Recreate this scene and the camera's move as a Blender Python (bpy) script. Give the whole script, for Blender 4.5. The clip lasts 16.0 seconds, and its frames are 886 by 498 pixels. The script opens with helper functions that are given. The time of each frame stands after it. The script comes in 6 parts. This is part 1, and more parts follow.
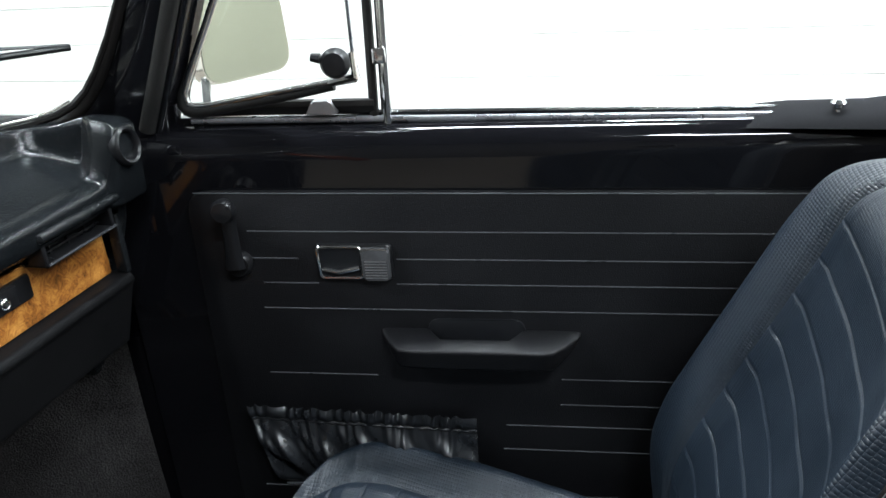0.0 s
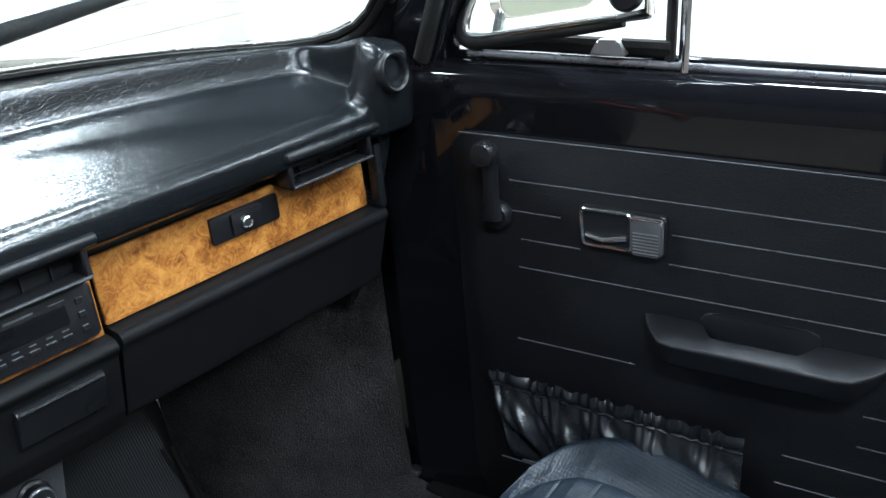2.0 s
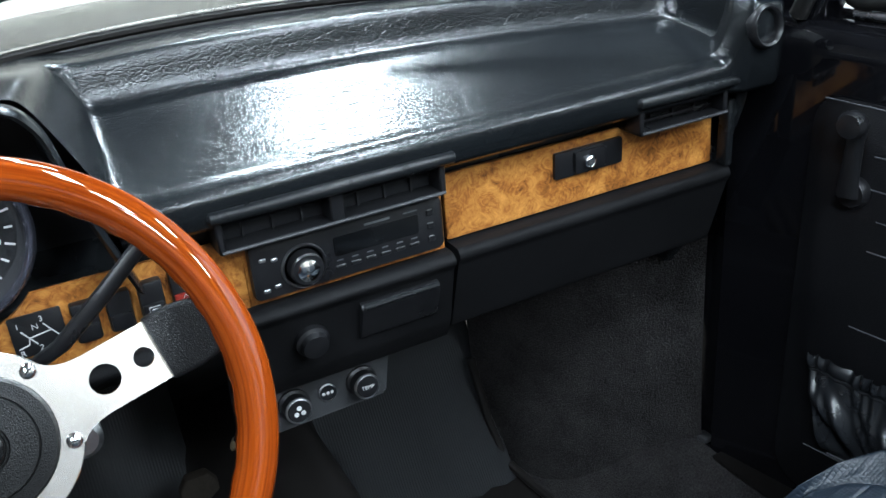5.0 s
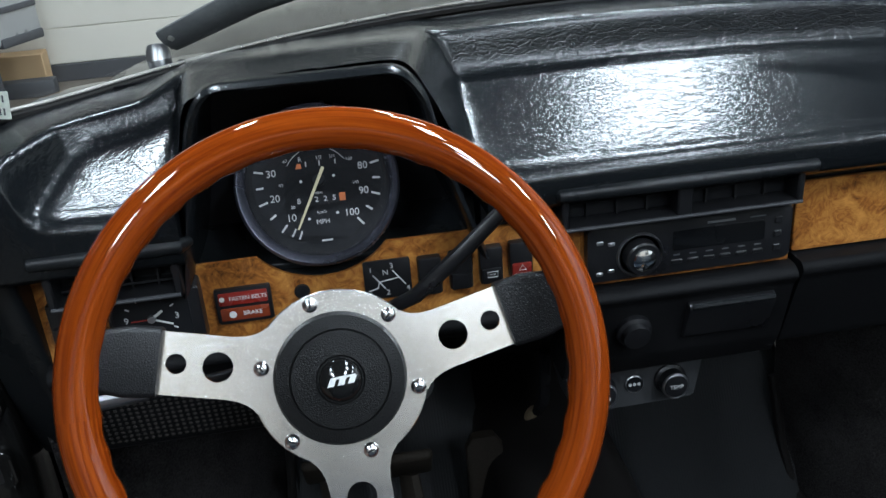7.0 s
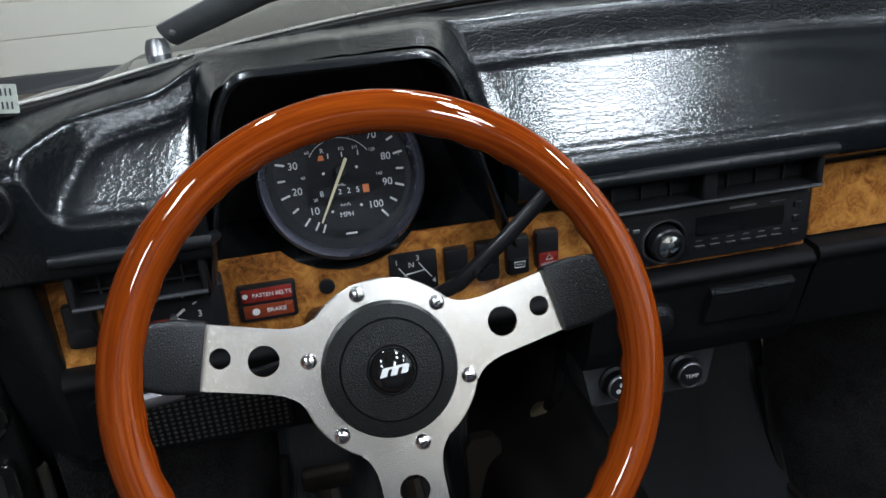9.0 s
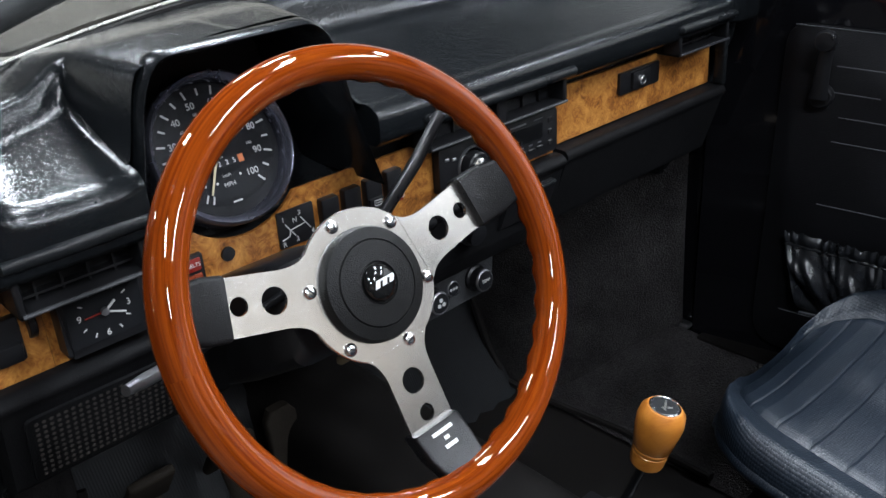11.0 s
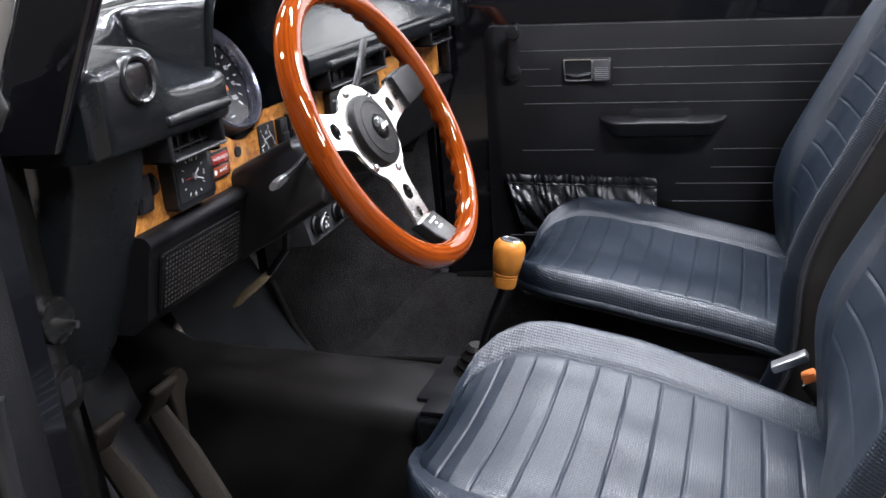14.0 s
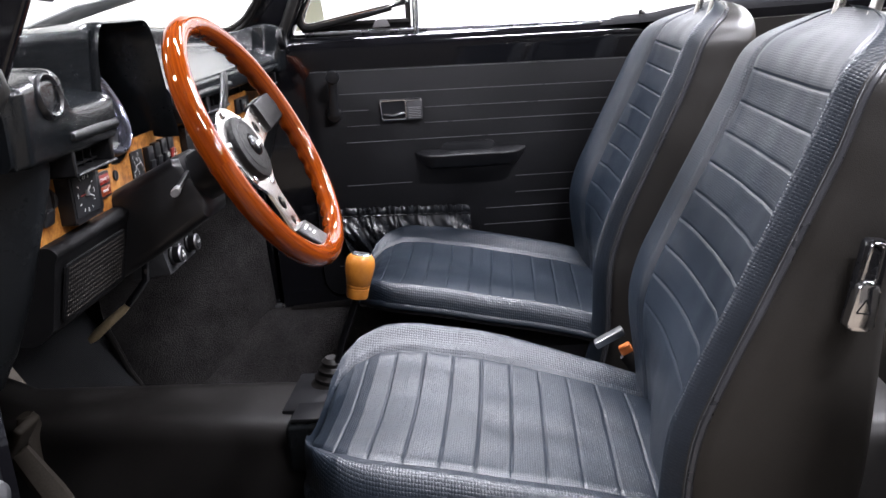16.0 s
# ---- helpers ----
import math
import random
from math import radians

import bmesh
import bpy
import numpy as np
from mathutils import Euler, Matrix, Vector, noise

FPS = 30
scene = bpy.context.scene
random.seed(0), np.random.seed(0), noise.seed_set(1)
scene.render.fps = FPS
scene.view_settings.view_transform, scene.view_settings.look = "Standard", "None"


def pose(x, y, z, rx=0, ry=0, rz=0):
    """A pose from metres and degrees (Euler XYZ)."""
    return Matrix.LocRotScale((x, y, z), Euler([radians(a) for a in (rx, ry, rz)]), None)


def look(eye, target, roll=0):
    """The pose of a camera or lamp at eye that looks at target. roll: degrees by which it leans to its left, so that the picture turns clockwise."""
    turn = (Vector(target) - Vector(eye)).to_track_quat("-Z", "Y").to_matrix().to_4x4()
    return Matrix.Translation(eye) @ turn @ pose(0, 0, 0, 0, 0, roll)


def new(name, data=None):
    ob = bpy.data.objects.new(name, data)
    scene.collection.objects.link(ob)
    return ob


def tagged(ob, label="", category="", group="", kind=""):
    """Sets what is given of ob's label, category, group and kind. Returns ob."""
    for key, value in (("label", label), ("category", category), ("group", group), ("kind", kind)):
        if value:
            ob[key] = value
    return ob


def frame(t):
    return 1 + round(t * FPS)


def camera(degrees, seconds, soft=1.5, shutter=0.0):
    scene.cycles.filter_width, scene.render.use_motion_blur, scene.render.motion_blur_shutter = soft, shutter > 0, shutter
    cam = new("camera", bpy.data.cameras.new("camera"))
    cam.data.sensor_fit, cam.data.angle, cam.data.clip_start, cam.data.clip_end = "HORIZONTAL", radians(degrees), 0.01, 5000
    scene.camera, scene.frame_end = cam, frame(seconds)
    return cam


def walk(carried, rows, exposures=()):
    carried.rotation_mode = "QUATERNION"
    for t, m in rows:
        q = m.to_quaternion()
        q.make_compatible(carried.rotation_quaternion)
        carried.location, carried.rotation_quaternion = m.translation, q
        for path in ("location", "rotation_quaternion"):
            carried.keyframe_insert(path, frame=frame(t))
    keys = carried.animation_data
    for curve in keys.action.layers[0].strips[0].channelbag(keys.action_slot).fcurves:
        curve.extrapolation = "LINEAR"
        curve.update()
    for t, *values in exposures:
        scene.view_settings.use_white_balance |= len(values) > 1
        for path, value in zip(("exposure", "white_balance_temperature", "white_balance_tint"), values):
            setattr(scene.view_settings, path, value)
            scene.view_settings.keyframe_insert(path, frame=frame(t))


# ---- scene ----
cam = camera(52.0, 16.0)
PATH = [
    (0, (0.088, -0.315, 1.319), (-0.551, 1.405, 0.523), -5.3),
    (0.5, (0.096, -0.258, 1.289), (-0.675, 1.418, 0.516), -6.4),
    (1, (0.106, -0.213, 1.271), (-0.844, 1.372, 0.505), -6.5),
    (1.5, (0.106, -0.183, 1.26), (-1.01, 1.284, 0.486), -6.3),
    (2, (0.095, -0.168, 1.259), (-1.164, 1.161, 0.453), -6.0),
    (2.5, (0.078, -0.169, 1.254), (-1.283, 1.039, 0.425), -5.5),
    (3, (0.058, -0.168, 1.249), (-1.376, 0.935, 0.395), -5.0),
    (3.2, (0.042, -0.175, 1.243), (-1.396, 0.921, 0.388), -4.4),
    (5.3, (0.083, -0.214, 1.278), (-1.564, 0.512, 0.406), -4.9),
    (5.5, (0.089, -0.226, 1.285), (-1.579, 0.449, 0.413), -4.8),
    (6, (0.086, -0.24, 1.289), (-1.642, 0.265, 0.417), -4.5),
    (6.5, (0.071, -0.243, 1.279), (-1.7, 0.106, 0.419), -4.6),
    (7, (0.051, -0.248, 1.273), (-1.738, -0.025, 0.407), -4.3),
    (7.5, (0.039, -0.253, 1.268), (-1.757, -0.1, 0.401), -4.1),
    (8, (0.033, -0.261, 1.264), (-1.766, -0.125, 0.401), -4.2),
    (8.5, (0.037, -0.274, 1.26), (-1.764, -0.093, 0.41), -4.4),
    (9, (0.034, -0.316, 1.256), (-1.743, 0.036, 0.407), -3.9),
    (9.5, (0.034, -0.364, 1.26), (-1.686, 0.183, 0.398), -3.8),
    (10, (0.035, -0.439, 1.262), (-1.58, 0.356, 0.391), -4.0),
    (10.2, (0.041, -0.472, 1.266), (-1.526, 0.405, 0.386), -4.1),
    (12.3, (-0.028, -0.865, 1.216), (-0.966, 0.733, 0.465), -3.6),
    (12.5, (-0.024, -0.903, 1.21), (-0.924, 0.726, 0.476), -4.0),
    (13, (-0.027, -0.999, 1.192), (-0.833, 0.692, 0.49), -4.4),
    (13.5, (-0.029, -1.099, 1.162), (-0.77, 0.637, 0.502), -5.2),
    (14, (-0.046, -1.189, 1.146), (-0.689, 0.59, 0.497), -4.7),
    (14.5, (-0.079, -1.246, 1.126), (-0.586, 0.583, 0.498), -4.3),
    (15, (-0.112, -1.291, 1.12), (-0.459, 0.582, 0.511), -4.0),
    (15.5, (-0.123, -1.333, 1.114), (-0.36, 0.568, 0.54), -4.5),
    (16, (-0.126, -1.36, 1.111), (-0.293, 0.558, 0.572), -4.7),
]
walk(cam, [(t, look(eye, target, roll)) for t, eye, target, roll in PATH], exposures=[(0, 0.0, 6450, 10), (1.5, 0.2, 6150, 9), (3, 0.4, 5750, 6), (5.5, -0.10, 6000, 9), (7, -0.88, 6000, 10), (8.5, -0.97, 6150, 12), (10, -0.78, 6300, 14), (12.5, 0.06, 6450, 18), (14, 0.5, 6600, 21), (16, 0.45, 6700, 23)])

# ---- light: a closed garage with ceiling panels ----
world = bpy.data.worlds.new("world")
scene.world = world
world.use_nodes = True
world.node_tree.nodes["Background"].inputs[0].default_value = (0.75, 0.87, 1.0, 1)
world.node_tree.nodes["Background"].inputs[1].default_value = 0.02
LAMP = 130.0


# ---- materials ----
def node(nt, kind, **inputs):
    n = nt.nodes.new(kind)
    for k, v in inputs.items():
        n.inputs[k.replace("_", " ")].default_value = v
    return n


def mat(name, base, rough=0.5, metal=0.0, coat=0.0, var=0.2, scale=9.0, grain=300.0, bump=0.2, depth=0.0006, look_="noise", rvar=0.12, coat_rough=0.05, spec=0.5, uv=False):
    m = bpy.data.materials.new(name)
    m.use_nodes = True
    nt = m.node_tree
    b = nt.nodes["Principled BSDF"]
    b.inputs["Metallic"].default_value = metal
    b.inputs["Coat Weight"].default_value = coat
    b.inputs["Coat Roughness"].default_value = coat_rough
    b.inputs["Specular IOR Level"].default_value = spec
    co = nt.nodes.new("ShaderNodeTexCoord").outputs["UV" if uv else "Object"]
    big = node(nt, "ShaderNodeTexNoise", Scale=scale, Detail=5.0, Roughness=0.6)
    fine = node(nt, "ShaderNodeTexNoise", Scale=grain, Detail=3.0)
    nt.links.new(co, big.inputs["Vector"])
    nt.links.new(co, fine.inputs["Vector"])
    add = node(nt, "ShaderNodeMath")
    add.operation = "ADD"
    nt.links.new(big.outputs["Fac"], add.inputs[0])
    nt.links.new(fine.outputs["Fac"], add.inputs[1])
    ramp = nt.nodes.new("ShaderNodeMapRange")
    ramp.inputs["From Min"].default_value, ramp.inputs["From Max"].default_value = 0.6, 1.4
    ramp.inputs["To Min"].default_value, ramp.inputs["To Max"].default_value = 1 - var, 1 + var
    nt.links.new(add.outputs[0], ramp.inputs["Value"])
    mul = nt.nodes.new("ShaderNodeVectorMath")
    mul.operation = "SCALE"
    mul.inputs[0].default_value = base
    nt.links.new(ramp.outputs[0], mul.inputs["Scale"])
    nt.links.new(mul.outputs[0], b.inputs["Base Color"])
    rr = nt.nodes.new("ShaderNodeMapRange")
    rr.inputs["From Min"].default_value, rr.inputs["From Max"].default_value = 0.3, 0.7
    rr.inputs["To Min"].default_value, rr.inputs["To Max"].default_value = max(0.02, rough - rvar), min(1, rough + rvar)
    nt.links.new(big.outputs["Fac"], rr.inputs["Value"])
    nt.links.new(rr.outputs[0], b.inputs["Roughness"])
    height = fine.outputs["Fac"]
    if look_ == "leather":
        # wrinkled hide: soft cells with creases between them
        warp = node(nt, "ShaderNodeTexNoise", Scale=grain * 0.4, Detail=2.0)
        nt.links.new(co, warp.inputs["Vector"])
        wv = nt.nodes.new("ShaderNodeVectorMath")
        wv.operation = "MULTIPLY_ADD"
        wv.inputs[1].default_value = (0.6 / grain,) * 3
        nt.links.new(warp.outputs["Color"], wv.inputs[0])
        nt.links.new(co, wv.inputs[2])
        vor = node(nt, "ShaderNodeTexVoronoi", Scale=grain)
        vor.feature = "DISTANCE_TO_EDGE"
        nt.links.new(wv.outputs[0], vor.inputs["Vector"])
        mr = nt.nodes.new("ShaderNodeMapRange")
        mr.inputs["From Max"].default_value = 0.35
        nt.links.new(vor.outputs["Distance"], mr.inputs["Value"])
        cr = node(nt, "ShaderNodeTexNoise", Scale=grain * 0.55, Detail=4.0, Distortion=1.5)
        nt.links.new(co, cr.inputs["Vector"])
        sm = nt.nodes.new("ShaderNodeMath")
        sm.operation = "MULTIPLY_ADD"
        sm.inputs[1].default_value = 1.6
        nt.links.new(cr.outputs["Fac"], sm.inputs[0])
        nt.links.new(mr.outputs[0], sm.inputs[2])
        height = sm.outputs[0]
    if look_ == "crease":
        # fine hide: small uneven pebbles with longer slanting creases among them
        mp = nt.nodes.new("ShaderNodeMapping")
        mp.inputs["Rotation"].default_value = (0.0, 0.0, radians(-35))
        mp.inputs["Scale"].default_value = (1.0, 0.55, 1.0)
        nt.links.new(co, mp.inputs["Vector"])
        warp = node(nt, "ShaderNodeTexNoise", Scale=grain * 0.5, Detail=2.0)
        nt.links.new(mp.outputs[0], warp.inputs["Vector"])
        wv = nt.nodes.new("ShaderNodeVectorMath")
        wv.operation = "MULTIPLY_ADD"
        wv.inputs[1].default_value = (1.6 / grain,) * 3
        nt.links.new(warp.outputs["Color"], wv.inputs[0])
        nt.links.new(mp.outputs[0], wv.inputs[2])
        hs = []
        for k, far in ((1.0, 0.22), (0.42, 0.10)):
            vor = node(nt, "ShaderNodeTexVoronoi", Scale=grain * k)
            vor.feature = "DISTANCE_TO_EDGE"
            nt.links.new(wv.outputs[0], vor.inputs["Vector"])
            mr = nt.nodes.new("ShaderNodeMapRange")
            mr.interpolation_type = "SMOOTHSTEP"
            mr.inputs["From Max"].default_value = far
            nt.links.new(vor.outputs["Distance"], mr.inputs["Value"])
            hs.append(mr)
        sm = nt.nodes.new("ShaderNodeMath")
        sm.operation = "MULTIPLY_ADD"
        sm.inputs[1].default_value = 1.3
        nt.links.new(hs[1].outputs[0], sm.inputs[0])
        nt.links.new(hs[0].outputs[0], sm.inputs[2])
        height = sm.outputs[0]
    if look_ in ("weave", "rib"):
        sep = nt.nodes.new("ShaderNodeSeparateXYZ")
        nt.links.new(co, sep.inputs[0])
        outs = []
        for axis, k in (("X", grain * (1.4 if look_ == "weave" else 1.0)), ("Y", grain)):
            s = nt.nodes.new("ShaderNodeMath")
            s.operation = "MULTIPLY"
            s.inputs[1].default_value = k
            nt.links.new(sep.outputs[axis], s.inputs[0])
            w = nt.nodes.new("ShaderNodeMath")
            w.operation = "SINE"
            nt.links.new(s.outputs[0], w.inputs[0])
            outs.append(w)
        if look_ == "weave":
            # rows of small raised pads with grooves between them, like a flat basket weave
            pads = []
            for w in outs:
                ab = nt.nodes.new("ShaderNodeMath")
                ab.operation = "ABSOLUTE"
                nt.links.new(w.outputs[0], ab.inputs[0])
                pw = nt.nodes.new("ShaderNodeMath")
                pw.operation = "POWER"
                pw.inputs[1].default_value = 0.45
                nt.links.new(ab.outputs[0], pw.inputs[0])
                pads.append(pw)
            pr = nt.nodes.new("ShaderNodeMath")
            pr.operation = "MULTIPLY"
            nt.links.new(pads[0].outputs[0], pr.inputs[0])
            nt.links.new(pads[1].outputs[0], pr.inputs[1])
            height = pr.outputs[0]
        else:
            height = outs[1].outputs[0]
    bp = nt.nodes.new("ShaderNodeBump")
    bp.inputs["Strength"].default_value, bp.inputs["Distance"].default_value = bump, depth
    nt.links.new(height, bp.inputs["Height"])
    nt.links.new(bp.outputs[0], b.inputs["Normal"])
    return m


def wood(name, dark, mid, light, ring=False, scale=1.0):
    """Lacquered veneer: burl with swirling eyes, or straight grain that runs round a ring about local z."""
    m = bpy.data.materials.new(name)
    m.use_nodes = True
    nt = m.node_tree
    b = nt.nodes["Principled BSDF"]
    b.inputs["Roughness"].default_value = 0.45
    b.inputs["Specular IOR Level"].default_value = 0.0 if ring else 0.3
    b.inputs["Coat Weight"].default_value = 0.8
    b.inputs["Coat Roughness"].default_value = 0.025 if ring else 0.12
    co = nt.nodes.new("ShaderNodeTexCoord").outputs["Object"]
    if ring:
        sep = nt.nodes.new("ShaderNodeSeparateXYZ")
        nt.links.new(co, sep.inputs[0])
        ln = nt.nodes.new("ShaderNodeVectorMath")
        ln.operation = "MULTIPLY"
        ln.inputs[1].default_value = (1, 1, 0)
        nt.links.new(co, ln.inputs[0])
        lg = nt.nodes.new("ShaderNodeVectorMath")
        lg.operation = "LENGTH"
        nt.links.new(ln.outputs[0], lg.inputs[0])
        at = nt.nodes.new("ShaderNodeMath")
        at.operation = "ARCTAN2"
        nt.links.new(sep.outputs["Y"], at.inputs[0])
        nt.links.new(sep.outputs["X"], at.inputs[1])
        cb = nt.nodes.new("ShaderNodeCombineXYZ")
        for src, k, dst in ((lg.outputs["Value"], 420.0, "X"), (at.outputs[0], 1.6, "Y"), (sep.outputs["Z"], 420.0, "Z")):
            mm = nt.nodes.new("ShaderNodeMath")
            mm.operation = "MULTIPLY"
            mm.inputs[1].default_value = k
            nt.links.new(src, mm.inputs[0])
            nt.links.new(mm.outputs[0], cb.inputs[dst])
        n1 = node(nt, "ShaderNodeTexNoise", Scale=1.0, Detail=6.0, Distortion=0.4)
        nt.links.new(cb.outputs[0], n1.inputs["Vector"])
        fac = n1.outputs["Fac"]
    else:
        n0 = node(nt, "ShaderNodeTexNoise", Scale=26.0 * scale, Detail=4.0, Distortion=1.2)
        nt.links.new(co, n0.inputs["Vector"])
        n1 = node(nt, "ShaderNodeTexNoise", Scale=55.0 * scale, Detail=8.0, Distortion=4.5, Roughness=0.62)
        nt.links.new(co, n1.inputs["Vector"])
        mx = nt.nodes.new("ShaderNodeMath")
        mx.operation = "MULTIPLY_ADD"
        mx.inputs[1].default_value = 0.55
        nt.links.new(n0.outputs["Fac"], mx.inputs[0])
        hm = nt.nodes.new("ShaderNodeMath")
        hm.operation = "MULTIPLY"
        hm.inputs[1].default_value = 0.5
        nt.links.new(n1.outputs["Fac"], hm.inputs[0])
        nt.links.new(hm.outputs[0], mx.inputs[2])
        fac = mx.outputs[0]
    ramp = nt.nodes.new("ShaderNodeValToRGB")
    e = ramp.color_ramp.elements
    e[0].position, e[0].color = 0.36, (*dark, 1)
    e[1].position, e[1].color = 0.68, (*light, 1)
    k = e.new(0.5)
    k.color = (*mid, 1)
    nt.links.new(fac, ramp.inputs[0])
    nt.links.new(ramp.outputs[0], b.inputs["Base Color"])
    return m


def plain(name, base, rough=0.4, metal=0.0, emit=0.0):
    m = mat(name, base, rough, metal, var=0.06, bump=0.03)
    if emit:
        b = m.node_tree.nodes["Principled BSDF"]
        b.inputs["Emission Color"].default_value = (*base, 1)
        b.inputs["Emission Strength"].default_value = emit
    return m


def glassy(name, tint=(1, 1, 1), rough=0.0, gloss=0.045):
    m = bpy.data.materials.new(name)
    m.use_nodes = True
    nt = m.node_tree
    nt.nodes.remove(nt.nodes["Principled BSDF"])
    tr = nt.nodes.new("ShaderNodeBsdfTransparent")
    tr.inputs[0].default_value = (*tint, 1)
    gl = nt.nodes.new("ShaderNodeBsdfGlossy")
    gl.inputs["Roughness"].default_value = rough
    lw = nt.nodes.new("ShaderNodeLayerWeight")
    lw.inputs[0].default_value = 0.5
    pw = nt.nodes.new("ShaderNodeMath")
    pw.operation = "POWER"
    pw.inputs[1].default_value = 4.0
    nt.links.new(lw.outputs["Facing"], pw.inputs[0])
    fr = nt.nodes.new("ShaderNodeMath")
    fr.operation = "MULTIPLY_ADD"
    fr.inputs[1].default_value, fr.inputs[2].default_value = 0.7, gloss
    nt.links.new(pw.outputs[0], fr.inputs[0])
    mx = nt.nodes.new("ShaderNodeMixShader")
    nt.links.new(fr.outputs[0], mx.inputs[0])
    nt.links.new(tr.outputs[0], mx.inputs[1])
    nt.links.new(gl.outputs[0], mx.inputs[2])
    nt.links.new(mx.outputs[0], nt.nodes["Material Output"].inputs[0])
    return m


DASH = mat("dash_hide", (0.006, 0.007, 0.008), 0.20, look_="crease", grain=300, bump=0.5, depth=0.00010, var=0.3, spec=0.30, rvar=0.03)
BRASS = mat("dull_brass", (0.24, 0.14, 0.055), 0.38, 0.35, bump=0.05)
GREYPLATE = mat("grey_grained_plastic", (0.036, 0.037, 0.039), 0.4, look_="leather", grain=700, bump=0.4, depth=0.0005, var=0.2)
PAD = mat("moulded_plastic", (0.008, 0.009, 0.010), 0.28, look_="leather", grain=600, bump=0.3, depth=0.0004, var=0.25, spec=0.22, rvar=0.04)
LOWERPAD = mat("matt_black_vinyl", (0.007, 0.007, 0.0075), 0.45, look_="leather", grain=500, bump=0.3, depth=0.0004, var=0.3, spec=0.05)
PLASTIC = mat("black_plastic", (0.008, 0.008, 0.009), 0.35, grain=600, bump=0.12, depth=0.0003, spec=0.4)
GAUGE = mat("gauge_black", (0.006, 0.0065, 0.008), 0.5, var=0.06, bump=0.03, spec=0.25)
PAINT = mat("black_paint", (0.004, 0.004, 0.005), 0.06, coat=0.0, grain=900, bump=0.02, depth=0.0001, rvar=0.04)
DOORVINYL = mat("door_vinyl", (0.006, 0.006, 0.007), 0.44, look_="leather", grain=420, bump=0.35, depth=0.0004, var=0.35, scale=5, spec=0.22)
BEAD = mat("welded_bead", (0.075, 0.078, 0.084), 0.35, grain=900, bump=0.1, var=0.35, scale=30)
BOLSTER = mat("basket_weave_vinyl", (0.0075, 0.0128, 0.0205), 0.40, look_="weave", grain=640, bump=0.75, depth=0.0006, uv=True, rvar=0.04, var=0.25, spec=0.50)
PLEAT = mat("ribbed_vinyl", (0.0075, 0.0128, 0.0205), 0.42, look_="weave", grain=760, bump=0.45, depth=0.0005, uv=True, rvar=0.06, var=0.25, spec=0.46)
SPOKELEATHER = mat("spoke_leather", (0.006, 0.006, 0.0065), 0.34, look_="leather", grain=620, bump=0.3, depth=0.0005, spec=0.3)
SEATSIDE = mat("plain_vinyl", (0.020, 0.018, 0.016), 0.40, look_="leather", grain=500, bump=0.25, depth=0.0004)
PIPING = mat("piping_vinyl", (0.035, 0.036, 0.04), 0.32, grain=900, bump=0.1)
SEALGREY = mat("worn_seal_rubber", (0.014, 0.0135, 0.013), 0.5, grain=500, bump=0.2, var=0.35, spec=0.3)
CARPET = mat("black_carpet", (0.056, 0.052, 0.052), 0.95, grain=420, bump=1.0, depth=0.006, var=0.8, scale=14, spec=0.1)
TOPCLOTH = mat("soft_top_cloth", (0.012, 0.012, 0.013), 0.9, grain=700, bump=0.3, var=0.3, spec=0.04)
RUBBER = mat("rubber_mat", (0.009, 0.008, 0.0075), 0.45, grain=500, bump=0.3, var=0.4, spec=0.22)
TOEMAT = mat("ribbed_grey_rubber", (0.026, 0.027, 0.029), 0.45, look_="rib", grain=1500, bump=0.25, depth=0.0008, var=0.3, spec=0.2)
BURL = wood("burl_veneer", (0.055, 0.014, 0.003), (0.29, 0.105, 0.019), (0.55, 0.25, 0.055))
MAHOGANY = wood("mahogany", (0.118, 0.0165, 0.0013), (0.165, 0.0275, 0.0022), (0.205, 0.0375, 0.0032), ring=True)
BEECH = wood("beech_knob", (0.34, 0.10, 0.011), (0.48, 0.165, 0.020), (0.56, 0.21, 0.030), scale=0.5)
ALU = mat("brushed_aluminium", (0.84, 0.81, 0.77), 0.23, 1.0, grain=160, bump=0.0, depth=0.0003, var=0.04, scale=40, rvar=0.02)
CHROME = mat("chrome", (0.82, 0.82, 0.82), 0.15, 1.0, bump=0.02, var=0.05, rvar=0.04)
SATIN = mat("satin_metal", (0.42, 0.42, 0.43), 0.38, 1.0, bump=0.05, var=0.1)
WHITE = plain("white_print", (0.55, 0.55, 0.54), 0.6)
CREAM = plain("cream_needle", (0.62, 0.55, 0.34), 0.5)
RED = plain("red_lens", (0.19, 0.018, 0.012), 0.25)
AMBER = plain("amber_lens", (0.16, 0.03, 0.012), 0.25)
ORANGE = plain("orange_print", (0.55, 0.14, 0.03), 0.5)
TAN = mat("tan_rubber", (0.022, 0.018, 0.014), 0.7, grain=300, bump=0.3, var=0.35, spec=0.12)
CLOTH = mat("speaker_cloth", (0.024, 0.020, 0.017), 0.8, grain=900, bump=0.2, var=0.3)
IVORY = mat("ivory_plastic", (0.42, 0.33, 0.20), 0.5, bump=0.05)
POST = mat("headrest_steel", (0.62, 0.60, 0.56), 0.3, 0.8, bump=0.03)
GLASS = glassy("clear_glass", (0.96, 0.98, 0.96))
LENSG = glassy("gauge_glass", (0.90, 0.90, 0.92), gloss=0.005)
MIRROR = plain("mirror_silver", (0.50, 0.56, 0.50), 0.02, 1.0)
WALL = mat("painted_block", (0.80, 0.80, 0.78), 0.7, grain=60, bump=0.3, depth=0.002, var=0.06, scale=2.0)
